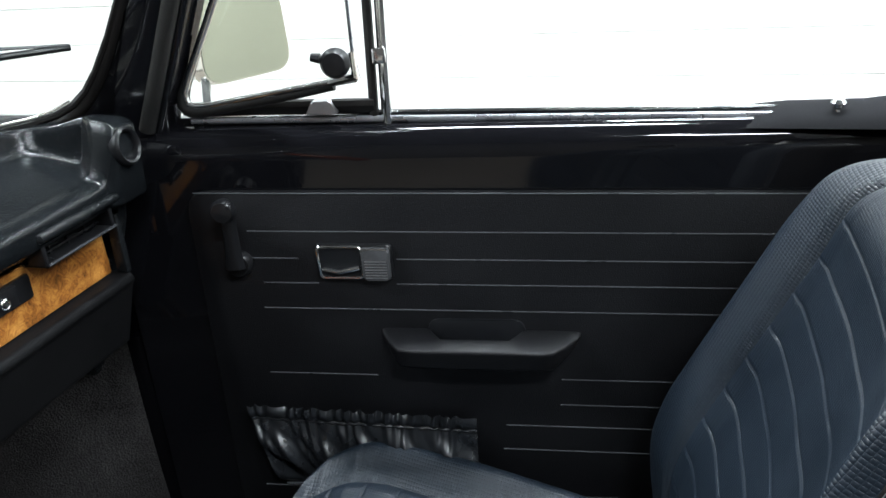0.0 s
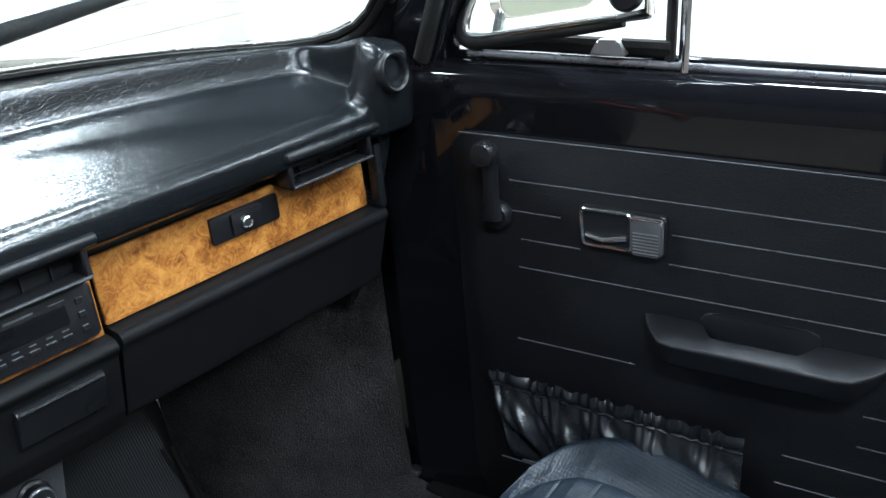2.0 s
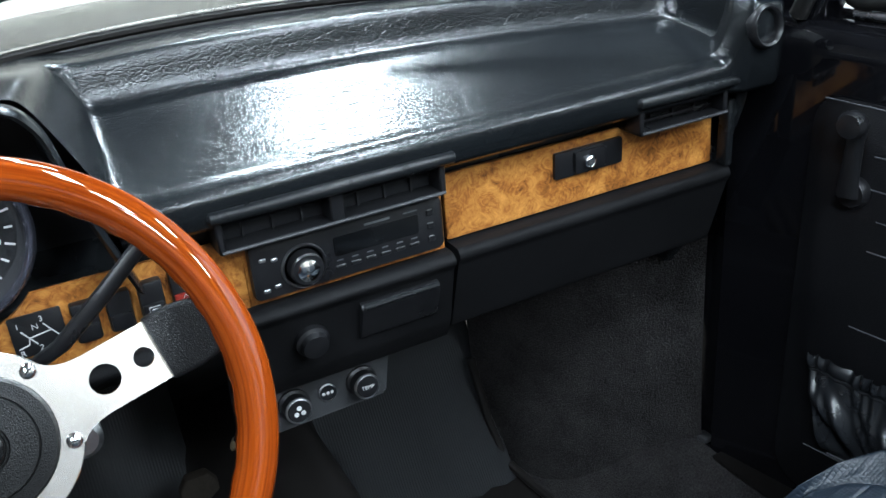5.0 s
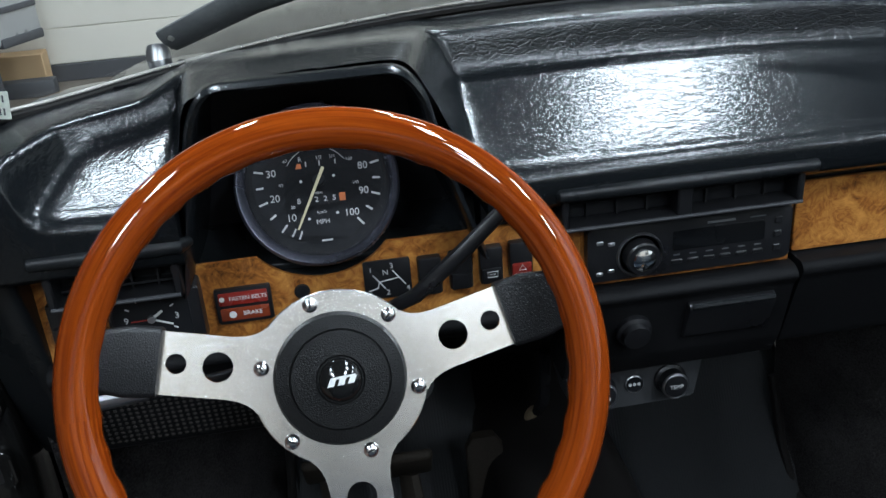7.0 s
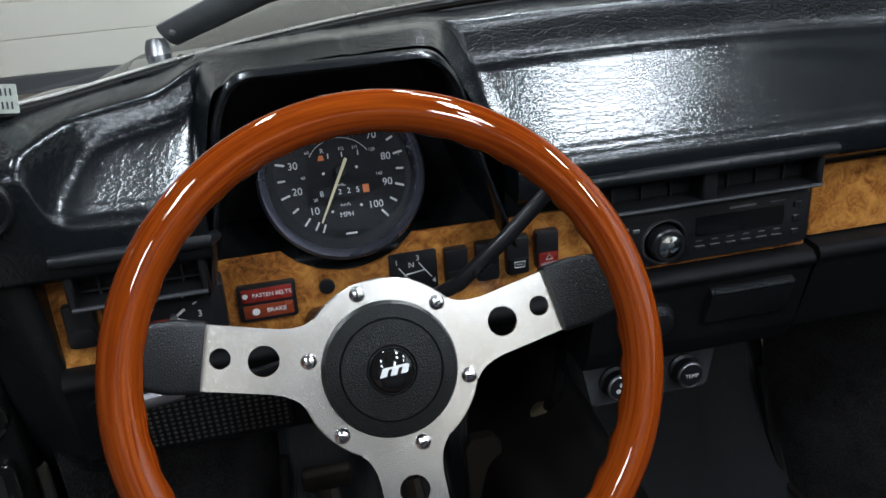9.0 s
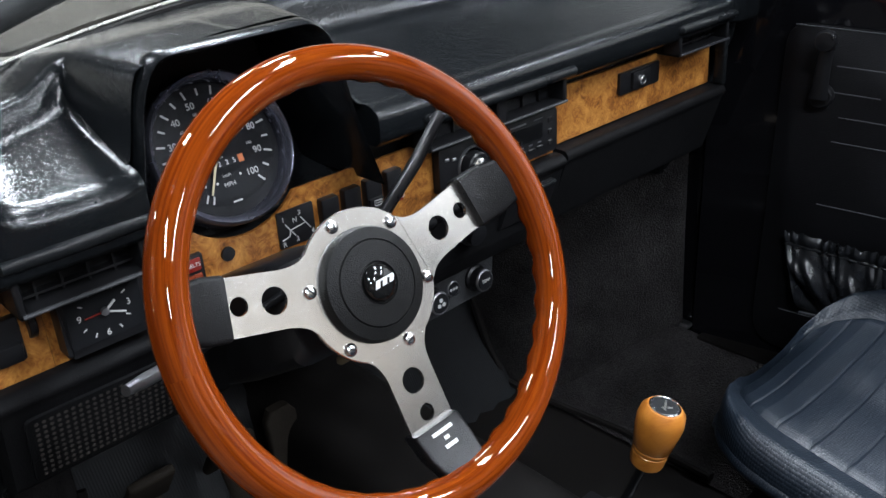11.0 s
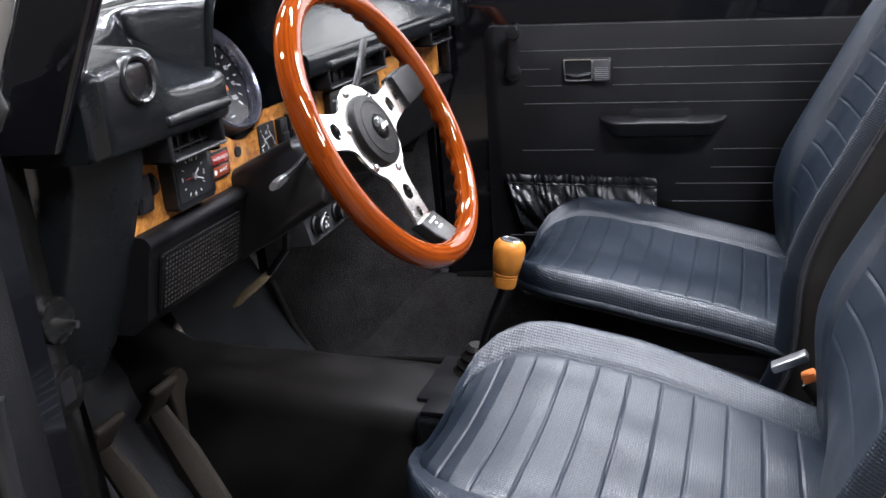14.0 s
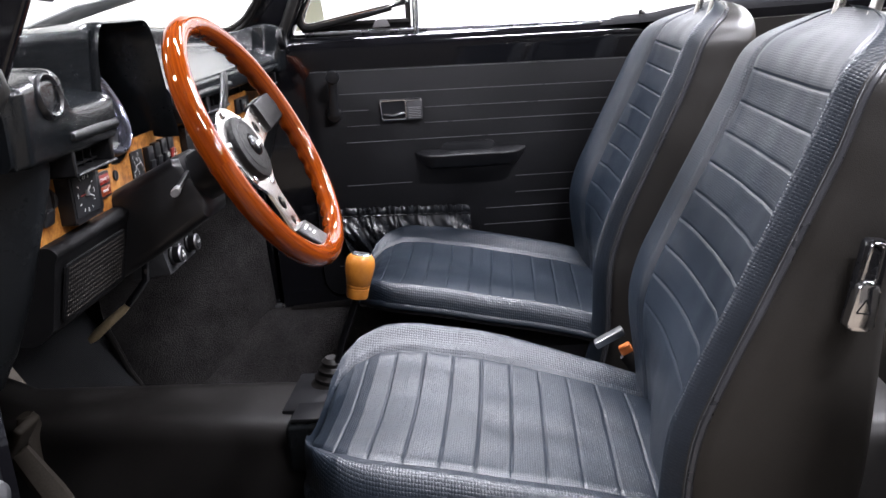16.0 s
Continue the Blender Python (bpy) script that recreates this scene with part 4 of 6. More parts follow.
    prism_b = prism([(0.0155, -0.019), (0.0205, -0.019), (0.0205, -0.0125), (0.0155, -0.0125)], m, -0.0107, -0.0105)
    part("tenth_drum", prism_b, ORANGE, sp, "orange tenths drum", smooth=0)
    # fuel gauge arc at the top
    part("fuel_arc", tube([m @ Vector((0.0275 * math.cos(radians(148 - 5 * k)), -0.0004 + 0.0275 * math.sin(radians(148 - 5 * k)), -0.0109)) for k in range(24)], 0.00028, 5), WHITE, sp, smooth=0)
    for x in (-0.0085, 0.0025, 0.0155):
        part("tick", prism([(x - 0.0004, 0.0115), (x + 0.0004, 0.0115), (x + 0.0006, 0.0155), (x - 0.0002, 0.0155)], m, -0.011, -0.0107), WHITE, sp, smooth=0)
    part("reserve_mark", prism([(-0.017, 0.0105), (-0.012, 0.0105), (-0.0125, 0.0145), (-0.0155, 0.0145)], m, -0.011, -0.0106), ORANGE, sp, smooth=0)
    lettering("R", 0.0052, m @ Matrix.Translation((-0.0128, 0.0178, -0.0108)), WHITE, sp)
    lettering("1/2", 0.0040, m @ Matrix.Translation((0.0026, 0.0180, -0.0108)), WHITE, sp)
    lettering("1/1", 0.0040, m @ Matrix.Translation((0.0136, 0.0178, -0.0108)), WHITE, sp)
    part("print", prism([(-0.003, -0.0505), (0.006, -0.0505), (0.006, -0.0490), (-0.003, -0.0490)], m, -0.011, -0.0107), WHITE, sp, "white bar of print", smooth=0)
    for x, y in ((-0.014, 0.0), (0.013, 0.002), (-0.011, -0.031), (0.0125, -0.0285)):
        part("symbol", prism(circle(0.0012, 8, x, y), m, -0.011, -0.0107), WHITE, sp, smooth=0)
    nd = m @ Matrix.Rotation(radians(242), 4, "Z")
    part("needle", prism([(-0.011, -0.0013), (0.044, -0.0007), (0.044, 0.0007), (-0.011, 0.0013)], nd, -0.0078, -0.0068), CREAM, sp, "cream pointer", smooth=0)
    part("needle_cap", lathe([(0.0055, -0.0105), (0.0055, -0.0085), (0.0045, -0.0075), (0.001, -0.0075)], m, 24), GAUGE, sp)


binnacle(DASHBOARD)


def fittings(t):
    x = -0.6185
    # radio
    r = part("radio", prism(fillet([(-0.0445, 0.9035), (0.1365, 0.9035), (0.1365, 0.9535), (-0.0445, 0.9535)], 0.004), dashface(0, 0, x), 0, 0.010, 0.002), PLASTIC, t, "black car radio with a silver dial")
    f = dashface(0, 0, x + 0.010)
    part("display", prism(fillet([(0.030, 0.9245), (0.112, 0.9245), (0.112, 0.9425), (0.030, 0.9425)], 0.002), f, 0, 0.0008, 0.0003), plain("display_glass", (0.004, 0.0042, 0.0046), 0.22), r, "dark display window")
    m = dashface(0.001, 0.925, x + 0.010)
    part("dial_ring", lathe([(0.0205, 0), (0.0205, 0.0015), (0.0195, 0.003), (0.018, 0.0015), (0.018, 0)], m, 40), SATIN, r, "thin silver ring")
    part("dial", lathe([(0.0155, 0), (0.0150, 0.010), (0.0135, 0.0115), (0.012, 0.0115)], m, 36), PLASTIC, r)
    part("dial_cap", lathe([(0.0100, 0.0105), (0.0098, 0.0130), (0.006, 0.0150), (0.001, 0.0158)], m, 36), CHROME, r, "spun aluminium cap")
    for y, z in ((-0.034, 0.940), (-0.024, 0.938), (-0.034, 0.911), (-0.024, 0.913)):
        part("button", box((0, 0, 0), (0.006, 0.0035, 0.002), 0.0008, 1, dashface(y, z, x + 0.0105)), SATIN, r, smooth=0)
    for k in range(6):
        part("button", box((0, 0, 0), (0.010, 0.004, 0.0022), 0.0008, 1, dashface(0.034 + 0.0145 * k, 0.914, x + 0.0105)), PLASTIC, r, smooth=0)
    for k in range(3):
        part("button", box((0, 0, 0), (0.007, 0.006, 0.0022), 0.0008, 1, dashface(0.124, 0.915 + 0.013 * k, x + 0.0105)), PLASTIC, r, smooth=0)
    for y0, y1, z0, z1 in [(0.060, 0.085, 0.9455, 0.9475), (0.098, 0.112, 0.946, 0.947)] + [(0.031 + 0.0145 * k, 0.037 + 0.0145 * k, 0.9195, 0.9205) for k in range(6)]:
        part("print", prism([(y0, z0), (y1, z0), (y1, z1), (y0, z1)], f, 0, 0.0004), SATIN, r, "small pale bar of print", smooth=0)
    # shift pattern plate
    sp = part("shift_plate", prism(fillet([(-0.0195, -0.0175), (0.0195, -0.0175), (0.0195, 0.0175), (-0.0195, 0.0175)], 0.002), dashface(-0.2125, 0.929, x), 0, 0.0016, 0.0005), plain("plate_black", (0.008, 0.008, 0.009), 0.35), t, "black plate with the gear pattern")
    f = dashface(-0.2125, 0.929, x + 0.0017)

    def line(p, q, w=0.0009):
        p, q = Vector(p), Vector(q)
        n = (q - p).normalized()
        s = Vector((-n.y, n.x)) * w / 2
        part("pattern_line", prism([tuple(p + s), tuple(p - s), tuple(q - s), tuple(q + s)], f, 0, 0.0004), WHITE, sp, smooth=0)

    line((-0.012, 0.005), (-0.0025, -0.0085))
    line((0.0045, 0.0075), (0.0145, -0.0065))
    line((-0.0072, -0.002), (0.0095, 0.0005))
    line((-0.0072, -0.002), (-0.0085, -0.0075))
    line((-0.0085, -0.0075), (-0.0165, -0.0095))
    for c, u, v in (("1", -0.0135, 0.0095), ("3", 0.004, 0.0115), ("N", -0.0015, 0.006), ("2", -0.0005, -0.0125), ("4", 0.0165, -0.0105), ("R", -0.0145, -0.0140)):
        lettering(c, 0.0066, f @ Matrix.Translation((u, v, 0)), WHITE, sp)
    # rocker switches
    for k, y in enumerate((-0.1775, -0.1515, -0.1260, -0.1005)):
        s = part("rocker_switch", box((0, 0, 0.003), (0.0195, 0.0335, 0.010), 0.002, 2, dashface(y, 0.929 + 0.0012 * k, x)), PLASTIC, t, "black rocker switch")
        part("rocker", box((0, -0.008, 0.0075), (0.0170, 0.0150, 0.006), 0.0015, 2, dashface(y, 0.929 + 0.0012 * k, x) @ Matrix.Rotation(radians(7), 4, "X")), RED if k == 3 else PLASTIC, s)
        ff = dashface(y, 0.9225 + 0.0012 * k, x + 0.0117)
        if k == 3:
            lettering("HAZARD", 0.0036, ff @ Matrix.Translation((0, -0.004, 0)), WHITE, s)
            part("symbol", tube([ff @ Vector(p) for p in ((-0.003, 0.0, 0), (0.003, 0.0, 0), (0, 0.005, 0))], 0.0004, 6, closed=True), WHITE, s, "white triangle", smooth=0)
        if k == 2:
            part("symbol", tube([ff @ Vector(p) for p in ((-0.004, -0.002, 0), (0.004, -0.002, 0), (0.0045, 0.003, 0), (-0.0045, 0.003, 0))], 0.0004, 6, closed=True), WHITE, s, "white window sign", smooth=0)
            part("symbol", tube([ff @ Vector((-0.0025 + 0.001 * k, 0.0012 * (k % 2), 0)) for k in range(6)], 0.0003, 6), WHITE, s, smooth=0)
    # warning lamps
    w = part("warning_lamp", prism(fillet([(-0.0225, -0.0155), (0.0225, -0.0155), (0.0225, 0.0155), (-0.0225, 0.0155)], 0.002), dashface(-0.3305, 0.924, x), 0, 0.004, 0.001), PLASTIC, t, "warning lamp block with red and amber lenses")
    f = dashface(-0.3305, 0.924, x + 0.004)
    part("lens", prism(fillet([(-0.0195, 0.0015), (0.0195, 0.0015), (0.0195, 0.0125), (-0.0195, 0.0125)], 0.001), f, 0, 0.001, 0.0004), RED, w, "red lens")
    part("lens", prism(fillet([(-0.0195, -0.0125), (0.0195, -0.0125), (0.0195, -0.0015), (-0.0195, -0.0015)], 0.001), f, 0, 0.001, 0.0004), AMBER, w, "amber lens")
    lettering("FASTEN BELTS", 0.0048, f @ Matrix.Translation((0.004, 0.007, 0.0011)), WHITE, w)
    lettering("BRAKE", 0.0052, f @ Matrix.Translation((0.006, -0.007, 0.0011)), WHITE, w)
    part("symbol", prism(circle(0.003, 12, -0.010, -0.007), f, 0.001, 0.0014), WHITE, w, smooth=0)
    part("symbol", prism(circle(0.0022, 8, -0.0168, 0.0075), f, 0.001, 0.0014), WHITE, w, smooth=0)
    part("blank_plug", lathe([(0.0065, 0), (0.0062, 0.0022), (0.001, 0.0026)], dashface(-0.283, 0.9275, x), 24), PLASTIC, t, "round black blanking plug")
    # clock
    c = part("clock", prism(fillet([(-0.036, -0.0275), (0.036, -0.0275), (0.036, 0.0275), (-0.036, 0.0275)], 0.004), dashface(-0.398, 0.9275, x), 0, 0.017, 0.004), PLASTIC, t, "square black clock with white hands")
    m = dashface(-0.400, 0.9290, x + 0.0171)
    part("face", prism(fillet([(-0.030, -0.022), (0.029, -0.022), (0.029, 0.0225), (-0.030, 0.0225)], 0.003), m, 0, 0.0006), GAUGE, c, smooth=0)
    m = m @ Matrix.Translation((-0.001, 0.001, 0.0008))
    for k in range(12):
        a = radians(90 - 30 * k)
        if k % 3:
            part("tick", prism([(0.018, -0.0005), (0.0215, -0.0005), (0.0215, 0.0005), (0.018, 0.0005)], m @ Matrix.Rotation(a, 4, "Z"), 0, 0.0004), WHITE, c, smooth=0)
        else:
            lettering(str(k or 12), 0.0075, m @ Matrix.Translation((0.0195 * math.cos(a), 0.0185 * math.sin(a), 0)), WHITE, c)
    for a, l, w_, mt in ((35, 0.011, 0.0010, WHITE), (-22, 0.017, 0.0007, WHITE), (182, 0.016, 0.0005, RED)):
        part("hand", prism([(-0.003, -w_), (l, -w_), (l, w_), (-0.003, w_)], m @ Matrix.Rotation(radians(a), 4, "Z"), 0.001, 0.0016), mt, c, smooth=0)
    part("hub", lathe([(0.0035, 0.0005), (0.0030, 0.003), (0.0006, 0.0032)], m, 16), SATIN, c)
    # light switch and its wheel
    s = part("light_switch", box((0, 0, 0.003), (0.023, 0.036, 0.010), 0.002, 2, dashface(-0.4700, 0.9290, x)), PLASTIC, t, "black rocker light switch")
    part("rocker", box((0, -0.008, 0.008), (0.019, 0.017, 0.008), 0.002, 2, dashface(-0.4700, 0.9290, x) @ Matrix.Rotation(radians(12), 4, "X")), PLASTIC, s)
    part("thumbwheel", lathe([(0.012, -0.003), (0.013, -0.002), (0.013, 0.002), (0.012, 0.003)], dashface(-0.4495, 0.9340, x - 0.004) @ Matrix.Rotation(radians(90), 4, "Y"), 24), PLASTIC, t, "black dimmer wheel")


fittings(DASHBOARD)


def heater_panel():
    t = thing("heater_panel", (-0.68, 0.025, 0.745), "black grained switch panel hung under the dashboard", "switch panel")
    m = dashface(0.029, 0.746, -0.682, 6)
    part("plate", prism(fillet([(-0.066, -0.024), (0.056, -0.022), (0.066, 0.024), (-0.076, 0.024)], 0.003), m, -0.05, 0.010, 0.003), GREYPLATE, t)
    for u in (-0.042, 0.031):
        k = part("knob", lathe([(0.0165, 0.010), (0.0165, 0.013), (0.0135, 0.015), (0.0130, 0.026), (0.011, 0.0285), (0.001, 0.029)], m @ Matrix.Translation((u, 0.001, 0)), 28), PLASTIC, t, "black turning knob")
        part("ring", lathe([(0.0138, 0.0255), (0.0133, 0.0275), (0.0122, 0.0283), (0.012, 0.0275)], m @ Matrix.Translation((u, 0.001, 0)), 28), SATIN, k)
        if u > 0:
            lettering("TEMP", 0.0058, m @ Matrix.Translation((u, 0.001, 0.0292)), WHITE, k)
        else:
            for a in (90, 210, 330):
                part("symbol", prism(circle(0.0025, 10, u + 0.004 * math.cos(radians(a)), 0.001 + 0.004 * math.sin(radians(a))), m, 0.0285, 0.0294), WHITE, k, smooth=0)
    e = part("emblem", lathe([(0.0095, 0.010), (0.0095, 0.0115), (0.0085, 0.012), (0.0082, 0.0112), (0.0005, 0.0112)], m @ Matrix.Translation((-0.006, 0.001, 0)), 28), SATIN, t, "small round label")
    part("face", prism(circle(0.0082, 20, -0.006, 0.001), m, 0.0112, 0.0118), GAUGE, e, smooth=0)
    for k in (-1, 0, 1):
        part("symbol", prism(circle(0.0018, 8, -0.006 + 0.0045 * k, 0.001), m, 0.0118, 0.0121), WHITE, e, smooth=0)


heater_panel()

# ---- steering wheel and column ----
WC = Vector((-0.457, -0.2585, 0.944))
WM = Matrix.Translation(WC) @ Matrix(((0, -0.436, 0.90, 0), (1, 0, 0, 0), (0, 0.90, 0.436, 0), (0, 0, 0, 1)))


def steering_wheel():
    t = thing("steering_wheel", label="three-spoke steering wheel with a glossy wooden rim", category="steering wheel", m=WM)
    rows = []
    for i in range(216):
        a = 2 * math.pi * i / 216
        wave = 0.5 - 0.5 * math.cos(a * 40)
        ring = []
        for j in range(20):
            q = 2 * math.pi * j / 20
            # q = 0 outwards, 90 degrees towards the driver; finger grips lie on the inner rear side
            grip = max(0.0, math.cos(q - radians(232))) ** 2.5
            r = 0.0138 - 0.0030 * wave * grip
            ring.append(((0.1605 + r * math.cos(q)) * math.cos(a), (0.1605 + r * math.cos(q)) * math.sin(a), 0.022 + 1.03 * r * math.sin(q)))
        rows.append(ring)
    part("rim", skin(rows, closed_u=True, closed_v=True), MAHOGANY, t, "varnished mahogany rim with finger grips", local=True, smooth=60)
    # one pressed plate: ring and three spokes, each spoke with two holes
    rim = part("hub_plate", ring_plate(0.0430, 0.0580, 0.0035), ALU, t, "polished aluminium ring", local=True)
    for ang in (13.0, 167.0, -87.0):
        a = Matrix.Rotation(radians(ang), 4, "Z")
        s = part("spoke", spoke_plate(a), ALU, t, "polished aluminium spoke with two holes", local=True, smooth=30)
        w0, w1 = 0.0215, 0.0185
        cov = loft([[tuple(a @ Vector((x, y, z + dz))) for y, z in fillet([(-w, -0.010), (w, -0.010), (w, 0.0075), (-w, 0.0075)], 0.004, 3)] for x, w, dz in ((0.1155, w0, 0.001), (0.117, w0 + 0.001, 0.001), (0.134, w0 + 0.001, 0.009), (0.153, w1, 0.020))])
        c = part("spoke_cover", cov, SPOKELEATHER, t, "black leather spoke end", local=True)
        if ang < 0:
            b = bmesh.new()
            for k, wd in ((0, 0.020), (1, 0.005), (2, 0.012)):
                prism([(0.120 + 0.006 * k, -wd / 2), (0.123 + 0.006 * k, -wd / 2), (0.123 + 0.006 * k, wd / 2), (0.120 + 0.006 * k, wd / 2)], a @ Matrix.Translation((0, 0, 0.0085)) @ Matrix.Translation((0.117, 0, 0)) @ Matrix.Rotation(radians(-25.2), 4, 'Y') @ Matrix.Translation((-0.117, 0, 0)), 0.0003, 0.0007, bm=b)
            part("print", b, WHITE, c, "small white bars of print", local=True, smooth=0)
    for k in range(6):
        a = radians(15.5 + 60 * k - 30)
        m = Matrix.Translation((0.0515 * math.cos(a), 0.0515 * math.sin(a), 0.0017))
        sc = part("screw", lathe([(0.0052, 0), (0.0050, 0.0015), (0.0035, 0.003), (0.0008, 0.0034)], m, 18), CHROME, t, "domed cross-head screw", local=True)
        part("slot", box((0, 0, 0.0033), (0.0045, 0.0011, 0.0012), m=m @ Matrix.Rotation(0.7 * k, 4, "Z")), GAUGE, sc, local=True, smooth=0)
    boss = part("boss", lathe([(0.0432, -0.004), (0.0432, 0.006), (0.0415, 0.0095), (0.0330, 0.0115), (0.0325, 0.0106), (0.0315, 0.0118), (0.016, 0.0135), (0.0150, 0.012), (0.0005, 0.012)], Matrix(), 56), BOSSHIDE, t, "black padded horn boss", local=True)
    part("horn_button", lathe([(0.0140, 0.0118), (0.0140, 0.0140), (0.0125, 0.0165), (0.008, 0.0182), (0.0005, 0.0188)], Matrix(), 40), plain("gloss_black", (0.006, 0.006, 0.006), 0.08), boss, "glossy black horn button", local=True)
    b = bmesh.new()
    tilt = Matrix.Rotation(radians(4), 4, "Z")
    for k in range(3):
        x = -0.0090 + 0.0066 * k
        prism([(x, -0.0026), (x + 0.0042, -0.0026), (x + 0.0064, 0.0014), (x + 0.0022, 0.0014)], tilt, 0.0188, 0.0192, bm=b)
    prism([(-0.0068, 0.0014), (0.0106, 0.0014), (0.0098, 0.0028), (-0.0058, 0.0028)], tilt, 0.0188, 0.0192, bm=b)
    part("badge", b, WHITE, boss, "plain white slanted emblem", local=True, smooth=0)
    part("adaptor", lathe([(0.040, -0.002), (0.040, -0.02), (0.032, -0.05), (0.032, -0.075), (0.005, -0.075)], Matrix(), 36), PLASTIC, t, "black hub adaptor", local=True)


def ring_plate(r0, r1, th):
    n = 72
    rows = []
    for r, z in ((r0, -th / 2), (r0, th / 2 - 0.0006), (r0 + 0.0006, th / 2), (r1 - 0.0008, th / 2), (r1, th / 2 - 0.0008), (r1, -th / 2)):
        rows.append([(r * math.cos(2 * math.pi * k / n), r * math.sin(2 * math.pi * k / n), z) for k in range(n)])
    return skin(rows, closed_u=True, closed_v=True)


def spoke_plate(a, th=0.0034):
    """A flat spoke along local x with two round holes right through it."""
    bm = bmesh.new()
    side = [(0.0505, 0.0283), (0.0540, 0.0252), (0.0580, 0.0230), (0.0640, 0.0212), (0.0720, 0.0203), (0.1215, 0.0205)]
    loops = [[(x, -y) for x, y in side] + [(x, y) for x, y in side[::-1]], circle(0.0098, 28, 0.079), circle(0.0066, 24, 0.1055)]
    for z in (th / 2, -th / 2):
        edges = []
        for lp in loops:
            vs = [bm.verts.new((x, y, z)) for x, y in lp]
            edges += [bm.edges.new((vs[i], vs[(i + 1) % len(vs)])) for i in range(len(vs))]
        bmesh.ops.triangle_fill(bm, edges=edges, use_beauty=True, use_dissolve=False)
    for lp in loops:
        n = len(lp)
        for i in range(n):
            (x0, y0), (x1, y1) = lp[i], lp[(i + 1) % n]
            bm.faces.new([bm.verts.new(p) for p in ((x0, y0, -th / 2), (x1, y1, -th / 2), (x1, y1, th / 2), (x0, y0, th / 2))])
    bmesh.ops.remove_doubles(bm, verts=bm.verts, dist=1e-6)
    bmesh.ops.transform(bm, matrix=a @ Matrix.Translation((0, 0, 0.0004)), verts=bm.verts)
    return bm


steering_wheel()


def column():
    t = thing("steering_column", (-0.6, -0.2585, 0.87), "black steering column shroud with two stalks", "steering column")
    secs = []
    for d, w, h0, h1 in ((-0.068, 0.036, -0.040, 0.034), (-0.075, 0.042, -0.048, 0.038), (-0.16, 0.046, -0.056, 0.040), (-0.26, 0.046, -0.060, 0.040)):
        secs.append([tuple(WM @ Vector((u, v, d))) for u, v in fillet([(-w, h0), (w, h0), (w, h1), (-w, h1)], 0.014, 4)])
    part("shroud", loft(secs), PLASTIC, t)
    part("stalk", tube([(-0.520, -0.225, 0.952), (-0.503, -0.200, 0.972), (-0.505, -0.165, 1.0), (-0.512, -0.128, 1.030)], [0.006, 0.0065, 0.0068, 0.0058], 10, flat=0.8), PLASTIC, t, "black wiper stalk")
    st = part("stalk", tube([(-0.525, -0.29, 0.925), (-0.515, -0.34, 0.922), (-0.500, -0.395, 0.925), (-0.486, -0.438, 0.930)], [0.005, 0.005, 0.0056, 0.005], 10, flat=0.7), PLASTIC, t, "indicator stalk with a bright tip")
    part("tip", tube([(-0.501, -0.392, 0.925), (-0.490, -0.425, 0.929), (-0.485, -0.440, 0.931)], [0.0062, 0.0066, 0.005], 10, flat=0.75), SATIN, st)
    part("ignition_lock", lathe([(0.015, 0), (0.015, 0.012), (0.011, 0.016), (0.002, 0.016)], dashface(-0.205, 0.876, -0.545, 10), 24), SATIN, t, "metal ignition lock")
    part("tube", tube([tuple(WM @ Vector((0, -0.01, -0.25))), (-0.95, -0.2585, 0.70)], 0.022, 14), PAINT, t)


column()

# ---- doors ----
FLARE = 11.31


def door_line(z0, x):
    return z0 - 0.041 * (x + 0.5)


